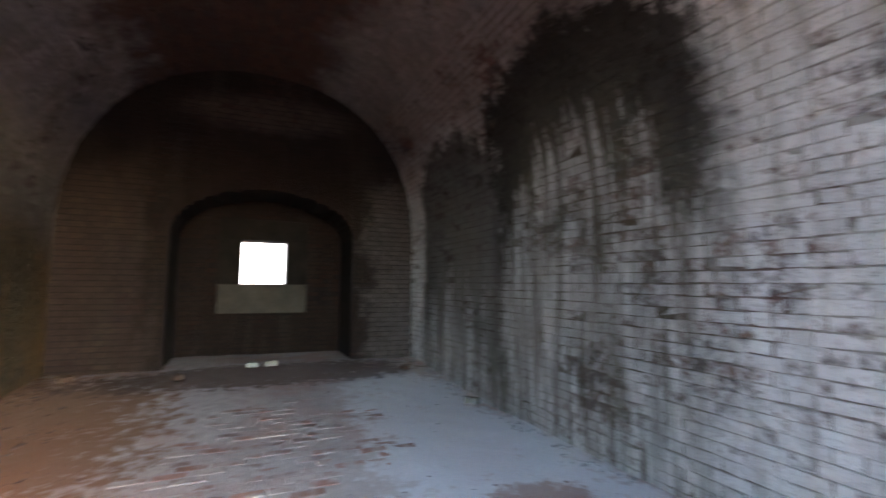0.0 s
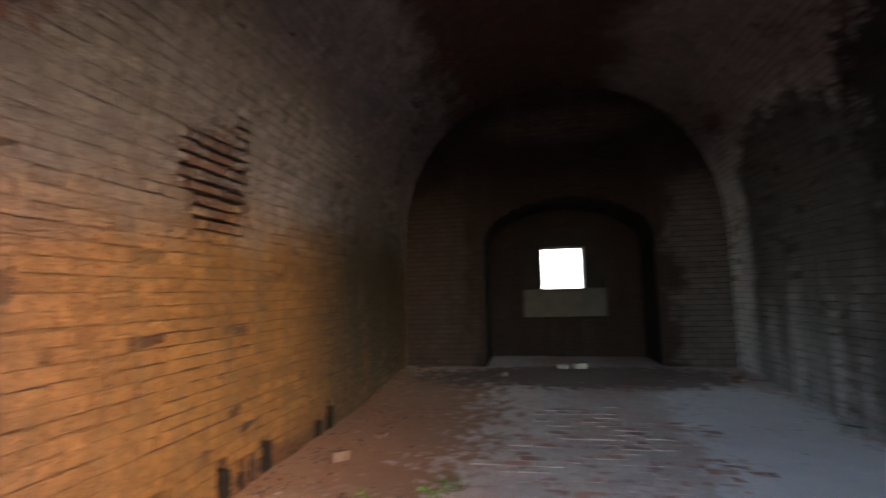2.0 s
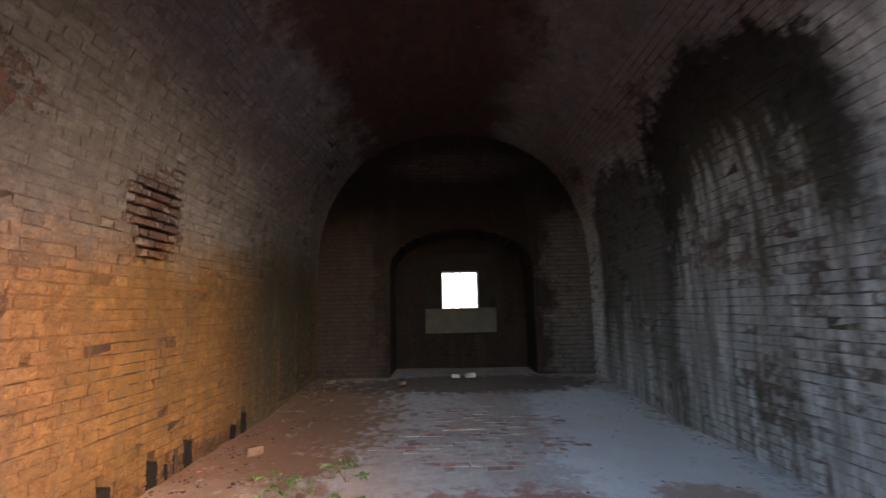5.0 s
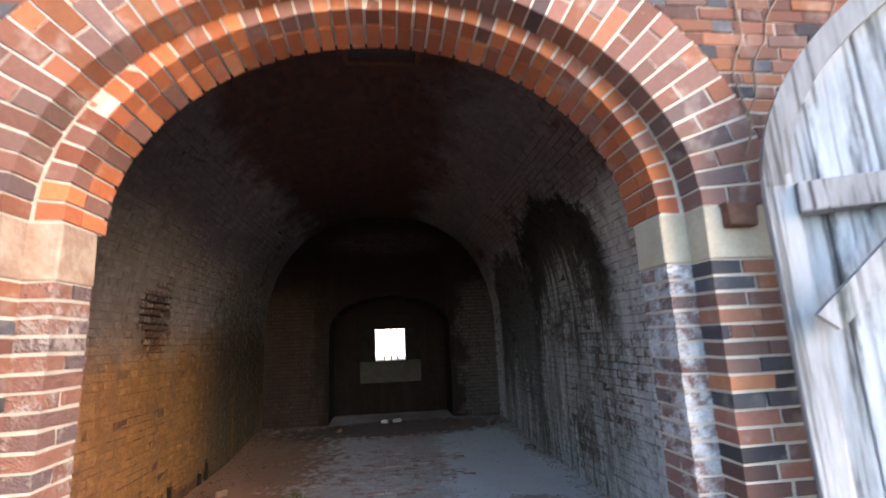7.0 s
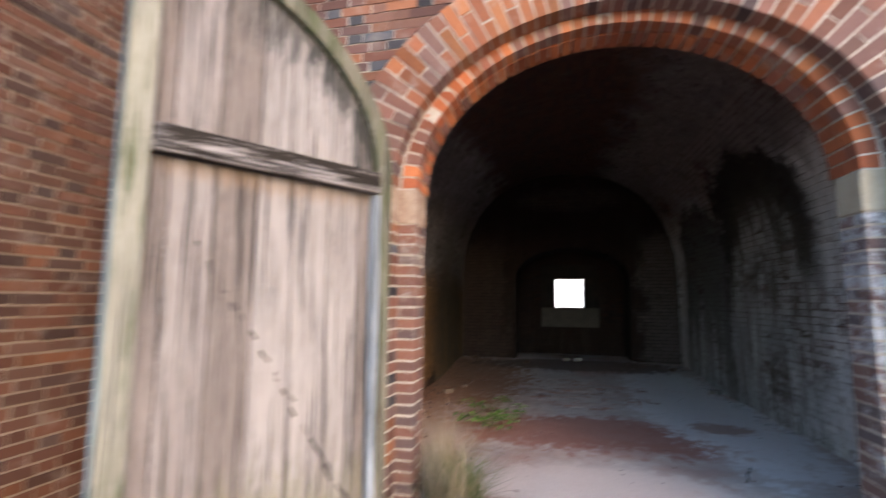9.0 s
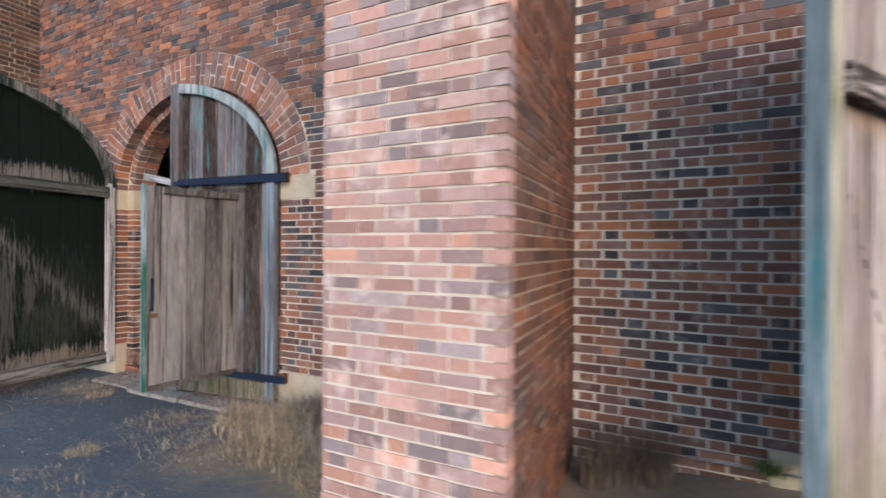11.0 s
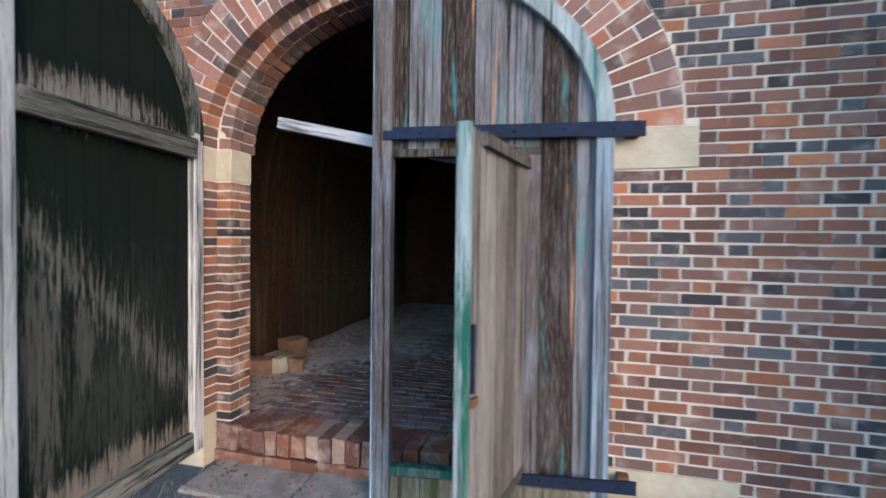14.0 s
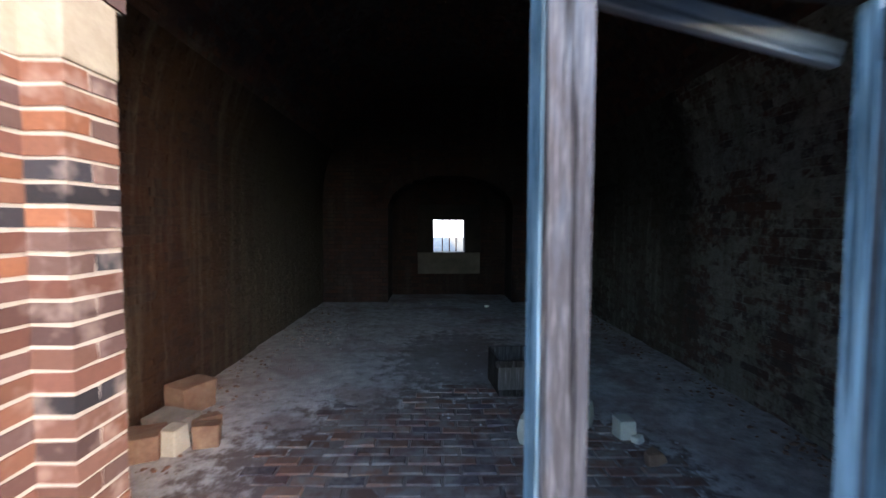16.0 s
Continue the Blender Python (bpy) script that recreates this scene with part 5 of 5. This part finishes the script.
for j in range(22):
    for i in range(9):
        x, y = -1.05 + i * 0.213 + (j % 2) * 0.106, 2.85 + j * 0.107
        if n < 230 and (x + 0.05) ** 2 / 0.7 + (y - 4.0) ** 2 / 1.5 < 0.9 + 1.1 * noise.noise((x * 1.9, y * 1.9, 4)):
            b2 = new("brick", bma)
            b2.parent = pave_a
            b2.matrix_basis = pose(x, y, sheet_a(x + 0.1, y + 0.05) - 0.0213 + rng.uniform(-0.004, 0.003), rng.uniform(-1, 1), rng.uniform(-0.7, 0.7), rng.uniform(-1.5, 1.5))
            n += 1
for i in range(23):
    b2 = new("brick", bma)
    b2.parent = pave_a
    b2.matrix_basis = pose(-1.13 + i * 0.107, 0.05, sheet_a(-1.1 + i * 0.107, 0.15) - 0.016 + rng.uniform(-0.005, 0.004), 0, rng.uniform(-1, 1), 90 + rng.uniform(-2, 2))

# things lying in the second casemate
def stone_block(name, m, label, category, dims, material, group="", rough=0.012, bev=0.03):
    t = thing(name, m, label, category, group)
    bm = bmesh.new()
    slab(bm, -dims[0] / 2, dims[0] / 2, -dims[1] / 2, dims[1] / 2, 0, dims[2], bev, rough)
    bmesh.ops.subdivide_edges(bm, edges=bm.edges[:], cuts=2, use_grid_fill=True)
    for v in bm.verts:
        v.co += Vector((noise.noise(v.co * 9), noise.noise(v.co * 9 + Vector((5, 0, 0))), noise.noise(v.co * 9 + Vector((0, 5, 0))))) * rough * 0.6
    part("block", bm, material, t)
    return t


M_PALE = plain("pale_dressed_stone", (0.38, 0.37, 0.30), (0.55, 0.54, 0.46), 5.0)
stone_block("stone_block", pose(-7.04, 1.53, FLOOR_B, 0, 0, 57), "pale dressed stone block with rounded ends on the floor", "stone", (0.66, 0.37, 0.22), M_PALE, "", 0.014, 0.085)
stone_block("stone_block", pose(-6.59, 1.52, FLOOR_B, 0, 0, 8), "small yellowish square stone on the dusty floor", "stone", (0.12, 0.12, 0.13), M_PALE, "", 0.006, 0.012)
stone_block("brick_fragment", pose(-6.55, 1.17, FLOOR_B, 0, 0, 25), "broken brick fragment lying on the floor", "rubble", (0.14, 0.09, 0.07), M_RUBBLE, "", 0.02, 0.015)
for x, y, a, d, mt in ((-9.36, 1.42, 12, (0.16, 0.13, 0.14), M_RUBBLE), (-9.52, 1.32, -8, (0.12, 0.14, 0.16), M_PALE), (-9.72, 1.25, 20, (0.30, 0.24, 0.16), M_RUBBLE),
                       (-9.70, 1.60, -15, (0.28, 0.22, 0.12), M_CONCRETE), (-9.5, 1.68, 40, (0.2, 0.1, 0.08), M_RUBBLE), (-9.75, 1.98, 70, (0.3, 0.2, 0.22), M_RUBBLE)):
    stone_block("masonry_block", pose(x, y, FLOOR_B, 0, 0, a), "loose squared masonry block by the wall", "rubble", d, mt, "loose masonry blocks", 0.012, 0.012)
box = thing("wooden_crate", pose(-7.03, 2.50, FLOOR_B, 0, 0, 4), "dark open wooden crate lying on the floor", "crate")
for nm, d in (("side", (-0.34, 0.34, -0.24, -0.215, 0.0, 0.30)), ("side", (-0.34, 0.34, 0.215, 0.24, 0.0, 0.30)), ("end", (-0.34, -0.315, -0.214, 0.214, 0.0, 0.30)),
              ("end", (0.315, 0.34, -0.214, 0.214, 0.0, 0.30)), ("bottom", (-0.314, 0.314, -0.214, 0.214, 0.01, 0.03)), ("rim", (-0.37, 0.37, -0.265, -0.241, 0.25, 0.31)),
              ("batten", (-0.34, 0.36, -0.262, -0.241, 0.0, 0.06)), ("rim", (0.341, 0.365, -0.24, 0.24, 0.25, 0.31))):
    one_slab(nm, d, M_WOOD_BLACK, box, "", 0.004, 0.003)
for x, y in ((-6.9, 2.2), (-7.02, 1.14), (-6.53, 1.45), (-8.6, 6.5), (-7.0, 6.4), (-8.0, 6.6)):
    stone_block("rubble_chip", pose(x, y, FLOOR_B, 0, 0, x * 50), "small pale stone chip on the floor", "rubble", (0.07, 0.05, 0.04), M_PALE, "stone chips", 0.008, 0.008)
for x, y, s, mt in ((0.1, 6.75, 0.16, M_PALE), (-0.12, 6.72, 0.13, M_PALE), (-1.98, 6.5, 0.14, M_RUBBLE), (-0.9, 6.3, 0.12, M_RUBBLE), (1.92, 4.6, 0.14, M_CONCRETE), (1.7, 6.1, 0.1, M_RUBBLE),
                  (-1.6, 2.9, 0.10, M_RUBBLE), (-1.2, 2.6, 0.08, M_RUBBLE), (-1.9, 3.6, 0.13, M_RUBBLE), (-1.75, 4.1, 0.08, M_RUBBLE)):
    stone_block("rubble_lump", pose(x, y, FLOOR_A + 0.13 * smooth(y, 4.5, 6.8) - 0.015, 0, 0, x * 70), "broken lump of masonry on the dusty floor", "rubble", (s, s * 0.7, s * 0.55), mt, "rubble lumps", 0.014, 0.012)

# the vent in the crown of the first vault
vent = thing("vault_vent", pose(-0.04, 1.4, 3.97), "dark rectangular iron vent in the crown of the vault", "vent")
for d in ((-0.33, 0.33, -0.2, -0.16), (-0.33, 0.33, 0.16, 0.2), (-0.33, -0.29, -0.16, 0.16), (0.29, 0.33, -0.16, 0.16)):
    one_slab("frame", (*d, -0.03, 0.05), M_RUST, vent, "", 0.004)
# black panel, painted stand-in for the dark of the vent hole
one_slab("backing", (-0.29, 0.29, -0.16, 0.16, 0.0, 0.04), M_WOOD_BLACK, vent)

# creepers on the wall beside the first arch
M_VINE = plain("dry_creeper_stem", (0.20, 0.13, 0.09), (0.34, 0.25, 0.18), 30.0)
for k, (x0, z0, x1, z1) in enumerate(((1.60, 2.30, 1.80, 3.75), (1.66, 2.5, 2.02, 3.4), (2.16, 2.75, 2.48, 3.9), (1.78, 3.2, 2.3, 3.5), (2.4, 3.1, 2.5, 3.8))):
    cu = bpy.data.curves.new("creeper", "CURVE")
    cu.dimensions, cu.bevel_depth, cu.bevel_resolution = "3D", 0.005 - 0.0006 * k, 1
    sp = cu.splines.new("POLY")
    sp.points.add(30)
    for i in range(31):
        t = i / 30
        sp.points[i].co = (x0 + (x1 - x0) * t + 0.07 * noise.noise((t * 5, k * 3.1, 0)), F - 0.012 - 0.006 * math.sin(t * 20), z0 + (z1 - z0) * t + 0.03 * noise.noise((t * 7, k, 2)), 1)
    cu.materials.append(M_VINE)
    tagged(new("creeper", cu), "dry bare creeper stem clinging to the brick wall", "vine", "creepers")


# grass and weeds
def leafy(name, lo, hi):
    m, nt, b = mat(name, 0.8)
    put(nt, b.inputs["Base Color"], mix(nt, lot(nt), lo, hi))
    return m


M_STRAW = leafy("dry_grass_blade", (0.10, 0.075, 0.04), (0.48, 0.40, 0.27))
M_PALESTRAW = leafy("pale_straw_blade", (0.28, 0.24, 0.17), (0.55, 0.48, 0.36))
M_BRUSH = leafy("dead_brush_stem", (0.05, 0.04, 0.033), (0.17, 0.13, 0.09))
M_GREEN = leafy("green_weed_blade", (0.045, 0.075, 0.02), (0.16, 0.20, 0.06))


def blades(name, spots, n, length, spread, material, label, category, width=0.006, ground=None, kind="stuff"):
    v, f = [], []
    for _ in range(n):
        cx, cy, rr = rng.choice(spots)
        a, q = rng.uniform(0, 2 * math.pi), rr * math.sqrt(rng.random())
        x, y = cx + q * math.cos(a), cy + q * math.sin(a)
        if y > F - 0.015 and x < -1.45:
            y = F - 0.02 - rng.random() * 0.1
        z = ground if ground is not None else ground_z(x, y)
        L = length * rng.uniform(0.45, 1.15)
        d, w = rng.uniform(0, 2 * math.pi), width * rng.uniform(0.5, 1.2)
        lean, dx, dy = rng.uniform(0.1, 1.0) * spread, math.cos(d), math.sin(d)
        n0 = len(v)
        for i in range(4):
            t = i / 3
            px, py, pz = x + dx * lean * L * t * t, y + dy * lean * L * t * t, z - 0.01 + L * t * (1 - 0.35 * lean * t)
            ww = w * (1 - 0.85 * t)
            v.append((px - dy * ww, min(py + dx * ww, F - 0.008) if x < -1.45 else py + dx * ww, pz))
            v.append((px + dy * ww, min(py - dx * ww, F - 0.008) if x < -1.45 else py - dx * ww, pz))
        f += [(n0 + 2 * i, n0 + 2 * i + 1, n0 + 2 * i + 3, n0 + 2 * i + 2) for i in range(3)]
    return tagged(mesh_object(name, v, f, material), label, category, kind=kind)


wall_foot = [(x, -0.5 - 0.12 * rng.random(), 0.28) for x in strip(-5.95, -4.5, 9)]
blades("dry_grass", wall_foot + [(-5.6, -0.95, 0.45), (-5.0, -1.0, 0.45), (-4.7, -1.2, 0.4), (-6.3, -0.75, 0.2)], 7000, 0.27, 1.7, M_STRAW, "pale dry grass along the foot of the wall", "grass", 0.003)
blades("dead_brush", [(x, -0.48, 0.2) for x in strip(-5.6, -4.55, 7)], 5200, 0.36, 1.5, M_BRUSH, "dark dead brush against the wall", "brush", 0.003)
blades("dry_grass", [(-4.6 + i * 0.33, -2.25 - 0.3 * (i % 2), 0.35) for i in range(-6, 2)] + [(-9.3, -0.9, 0.4), (-9.6, -1.6, 0.6), (-8.6, -2.3, 0.5), (-10.2, -1.0, 0.5)], 3000, 0.09, 1.8, M_STRAW, "short dry grass over the gravel", "grass", 0.0022)
blades("grass_tuft", [(-1.13, -0.08, 0.10), (-1.17, 0.1, 0.07), (-1.05, -0.2, 0.1)], 650, 0.58, 1.0, M_STRAW, "tall dry grass tuft by the door jamb", "grass", 0.0042, -0.06)
blades("grass_stalks", [(-1.13, -0.02, 0.09)], 55, 0.95, 0.55, M_STRAW, "tall bent dry grass stalks by the jamb", "grass", 0.0022, -0.06)
blades("grass_tuft", [(-1.0, -0.12, 0.1), (-1.1, 0.05, 0.08)], 900, 0.40, 1.0, M_GREEN, "green grass tuft by the door jamb", "grass", 0.005, -0.06)
M_LEAF = leafy("broad_weed_leaf", (0.05, 0.11, 0.025), (0.19, 0.32, 0.07))
M_STEM = leafy("reddish_weed_stem", (0.10, 0.05, 0.03), (0.22, 0.12, 0.07))


def broad_weed(x, y, size, stems):
    """A low weed: thin arching stems with folded heart-shaped leaves along them."""
    w = thing("broadleaf_weed", pose(x, y, FLOOR_A), "low weed with broad green leaves on reddish stems", "weed", "floor weeds")
    for i in range(stems):
        a, L = 2 * math.pi * (i + rng.random() * 0.7) / stems, size * rng.uniform(0.6, 1.2)
        lean = rng.uniform(0.5, 1.5)
        pts = [Vector((math.cos(a) * lean * L * t * (0.4 + 0.6 * t), math.sin(a) * lean * L * t * (0.4 + 0.6 * t), -0.01 + L * t * (1.15 - 0.55 * t * lean))) for t in [k / 6 for k in range(7)]]
        v, f = [], []
        for k, p in enumerate(pts):
            r = 0.003 * (1 - 0.11 * k)
            v += [(p.x + r * math.cos(q), p.y + r * math.sin(q), p.z) for q in (0, 2.1, 4.2)]
        for k in range(6):
            f += [(3 * k + j, 3 * k + (j + 1) % 3, 3 * k + 3 + (j + 1) % 3, 3 * k + 3 + j) for j in range(3)]
        stem = mesh_object("stem", v, f, M_STEM, w)
        for k in (3, 4, 5, 6, 6):
            p, q, g = pts[k], a + rng.uniform(-1.4, 1.4), rng.uniform(0.03, 0.062) * size / 0.22
            u, s2 = Vector((math.cos(q), math.sin(q), rng.uniform(-0.4, 0.35))), Vector((-math.sin(q), math.cos(q), rng.uniform(-0.3, 0.3)))
            n = Vector((0, 0, 0.22 * g))
            vs = [p, p + u * g * 0.28 + s2 * g * 0.42 + n, p + u * g * 0.75 + s2 * g * 0.34 + n, p + u * g * 1.25 - n, p + u * g * 0.75 - s2 * g * 0.34 + n, p + u * g * 0.28 - s2 * g * 0.42 + n, p + u * g * 0.6]
            mesh_object("leaf", [tuple(c) for c in vs], [(0, 6, 1), (1, 6, 2), (2, 6, 3), (3, 6, 4), (4, 6, 5), (5, 6, 0)], M_LEAF, w)


for x, y, size, n in ((-1.18, 2.08, 0.26, 9), (-0.92, 2.12, 0.24, 8), (-1.05, 1.88, 0.22, 8), (-1.37, 2.76, 0.17, 6), (-0.97, 2.90, 0.16, 5), (-1.17, 2.70, 0.11, 4), (-1.56, 2.98, 0.06, 3), (-1.0, 3.12, 0.06, 3), (-2.13, 2.22, 0.11, 4)):
    broad_weed(x, y, size, n)
blades("weed_clump", [(-1.2, 2.75, 0.25), (-1.6, 2.9, 0.2)], 110, 0.15, 1.8, M_BRUSH, "dry twigs among the weeds", "weeds", 0.0025, FLOOR_A)
blades("weed_clump", [(-1.5, 3.0, 0.07), (-1.0, 3.2, 0.08), (-2.15, 2.3, 0.08), (-2.15, 2.5, 0.06)], 160, 0.11, 1.3, M_GREEN, "small green weeds at the wall foot", "weeds", 0.006, FLOOR_A)

blades("dry_grass", [(-9.75, -0.7, 0.3), (-9.6, -1.2, 0.35), (-9.9, -1.7, 0.4), (-9.5, -2.0, 0.3)], 4200, 0.10, 1.9, M_BRUSH, "brown dead grass behind the open door", "grass", 0.003)
blades("dry_grass", [(-8.7, -0.85, 0.22), (-8.3, -0.9, 0.12), (-7.0, -1.05, 0.3), (-6.6, -1.15, 0.4), (-6.2, -1.3, 0.4), (-6.9, -1.75, 0.12)], 1500, 0.10, 2.2, M_STRAW, "straw lying along the concrete apron", "grass", 0.0025)

blades("dead_brush", [(-3.0, -0.52, 0.14), (-2.8, -0.5, 0.12), (-3.15, -0.65, 0.1)], 1300, 0.4, 0.9, M_BRUSH, "dark dead weeds in the corner by the buttress", "brush", 0.003)

blades("dry_grass", [(x, -0.75, 0.3) for x in strip(-6.2, -4.5, 8)], 900, 0.36, 1.5, M_PALESTRAW, "long pale bent straw over the dead grass", "grass", 0.0034)
one_slab("stile_strip", (0.078, 0.125, 0.004, 0.062, 0.17, 1.94), M_WOOD_BLUE, leaf_al, "blue-grey inner strip of the stile", 0.004, 0.003)
# added strip: the sky light on this edge is put into its blue
one_slab("edge_strip", (LW + 0.001, LW + 0.012, -0.03, 0.055, 0.05, LSPRING + LRISE - 0.02), M_WOOD_HEAD, leaf_al, "pale blue strip standing for sky light on the leaf edge", 0.003, 0.002)
one_slab("hook", (LW - 0.20, LW - 0.18, 0.002, 0.02, 0.12, 0.34), M_RUST, leaf_al, "bent rusty iron hook", 0.004)
one_slab("hook", (LW - 0.178, LW - 0.12, 0.002, 0.02, 0.318, 0.34), M_RUST, leaf_al, "bent rusty iron hook", 0.004)

# the scar of a lost brace on the pale leaf
for k in range(24):
    t0 = k / 24 + rng.uniform(-0.03, 0.03)
    t1 = t0 + rng.uniform(0.012, 0.05) * (1.4 if t0 > 0.6 else 0.8)
    off, bend = rng.uniform(-0.018, 0.018), rng.uniform(-0.012, 0.012)
    p0, p1 = (LW - 0.35 - 0.85 * t0 + off, 1.55 - 1.40 * t0), (LW - 0.35 - 0.85 * t1 + off + bend, 1.55 - 1.40 * t1)
    bm = bmesh.new()
    beam(bm, p0, p1, rng.uniform(0.003, 0.013), -0.006, 0.003)
    part("nail_scar", bm, M_WOOD_BLACK, leaf_al, "dark nail scar")


# scattered chips: broken brick along the west wall, stones and straw on the gravel
def chips(name, n, spot, size, material, label, category, ground):
    v, f = [], []
    for _ in range(n):
        x, y = spot()
        z = ground(x, y)
        s = size * rng.uniform(0.35, 1.2)
        a = rng.uniform(0, 6.3)
        ca, sa2 = math.cos(a) * s, math.sin(a) * s
        n0 = len(v)
        q = [(-1, -0.6), (1, -0.5), (0.9, 0.6), (-0.8, 0.55)]
        h = s * rng.uniform(0.3, 0.8)
        for k, (lx, ly) in enumerate(q * 2):
            j = 1.0 if k < 4 else 0.7
            v.append((x + (lx * ca - ly * sa2) * j, y + (lx * sa2 + ly * ca) * j, z - 0.006 + (h * rng.uniform(0.7, 1.2) if k > 3 else 0)))
        f += [tuple(n0 + i for i in q2) for q2 in CUBE]
    return tagged(mesh_object(name, v, f, material), label, category, kind="stuff")


M_CHIP_RED = brick_material("broken_brick_chip", [(p, tuple(0.9 * k + 0.02 for k in c)) for p, c in BRICKS], 0.2, 0.3)
M_CHIP_PALE = plain("pale_stone_chip", (0.26, 0.26, 0.26), (0.5, 0.5, 0.49), 9.0)
def floor_a_z(x, y):
    return FLOOR_A + 0.13 * smooth(y, 4.5, 6.8) + 0.02 * noise.noise((x * 1.1, y * 1.1, FLOOR_A))
chips("brick_rubble", 480, lambda: (-2.27 + abs(rng.gauss(0, 0.38)), rng.uniform(1.4, 6.6)), 0.02, M_CHIP_RED, "broken brick crumbs along the wall foot", "rubble", floor_a_z)
chips("brick_rubble", 260, lambda: (rng.uniform(-1.6, 1.8), rng.uniform(0.2, 6.6)), 0.014, M_CHIP_RED, "brick crumbs scattered over the floor", "rubble", floor_a_z)
chips("brick_rubble", 260, lambda: (2.03 - abs(rng.gauss(0, 0.12)), rng.uniform(2.5, 6.7)), 0.018, M_CHIP_PALE, "fallen lime flakes along the wall foot", "rubble", floor_a_z)
chips("gravel_chips", 300, lambda: (rng.uniform(-10.5, -4.4), rng.uniform(-4.0, -0.75)), 0.009, M_CHIP_PALE, "pale stone chips in the gravel", "gravel", lambda x, y: ground_z(x, y) + 0.004)
M_CHIP_GREY = plain("grey_gravel_chip", (0.06, 0.068, 0.075), (0.22, 0.24, 0.26), 40.0)
chips("gravel_chips", 2600, lambda: (rng.uniform(-10.0, -5.6), rng.uniform(-2.6, -0.8)), 0.009, M_CHIP_GREY, "dark blue-grey gravel", "gravel", lambda x, y: ground_z(x, y) + 0.003)
chips("rubble_crumbs", 320, lambda: (-9.9 + abs(rng.gauss(0, 0.35)), rng.uniform(0.6, 6.5)), 0.02, M_RUBBLE, "crumbled masonry along the dark wall", "rubble", lambda x, y: FLOOR_B)
chips("rubble_crumbs", 300, lambda: (-5.38 - abs(rng.gauss(0, 0.2)), rng.uniform(0.6, 6.5)), 0.022, M_RUBBLE, "crumbled masonry along the dark wall", "rubble", lambda x, y: FLOOR_B)
chips("rubble_crumbs", 260, lambda: (rng.uniform(-9.3, -6.2), rng.uniform(0.15, 5.0)), 0.012, M_CHIP_PALE, "pale crumbs on the dusty floor", "rubble", lambda x, y: FLOOR_B + 0.005)
chips("rubble_crumbs", 200, lambda: (rng.uniform(-9.0, -6.4), rng.uniform(-0.72, -0.25)), 0.014, M_CHIP_RED, "brick crumbs on the apron", "rubble", lambda x, y: -0.255)
blades("straw_litter", [(-8.7, -0.75, 0.5), (-8.9, -1.1, 0.5), (-8.3, -0.8, 0.4)], 260, 0.16, 6.0, M_STRAW, "loose straw litter on the ground", "straw", 0.0025)

one_slab("batten", (0.66, 0.76, -0.085, -0.056, 0.1, 1.93), M_WOOD_BLUE, leaf_ar, "pale vertical batten", 0.006, 0.006)
for x0, y0, x1, y1, h in ((0.98, 0.95, 1.12, 1.25, 0.012), (-4.86, -0.55, -4.95, -0.42, 0.95)):
    cu = bpy.data.curves.new("twig", "CURVE")
    cu.dimensions, cu.bevel_depth, cu.bevel_resolution = "3D", 0.006, 1
    sp = cu.splines.new("POLY")
    sp.points.add(8)
    zb = FLOOR_A if x0 > 0 else -0.3
    for i in range(9):
        t = i / 8
        sp.points[i].co = (x0 + (x1 - x0) * t + 0.02 * noise.noise((t * 4, x0, 0)), y0 + (y1 - y0) * t, zb + 0.008 + h * t + (0.02 * math.sin(t * 3) if h < 0.1 else 0), 1)
    cu.materials.append(M_WOOD_BLACK)
    tagged(new("twig", cu), "thin dry dark twig on the ground", "twig", "dry twigs")
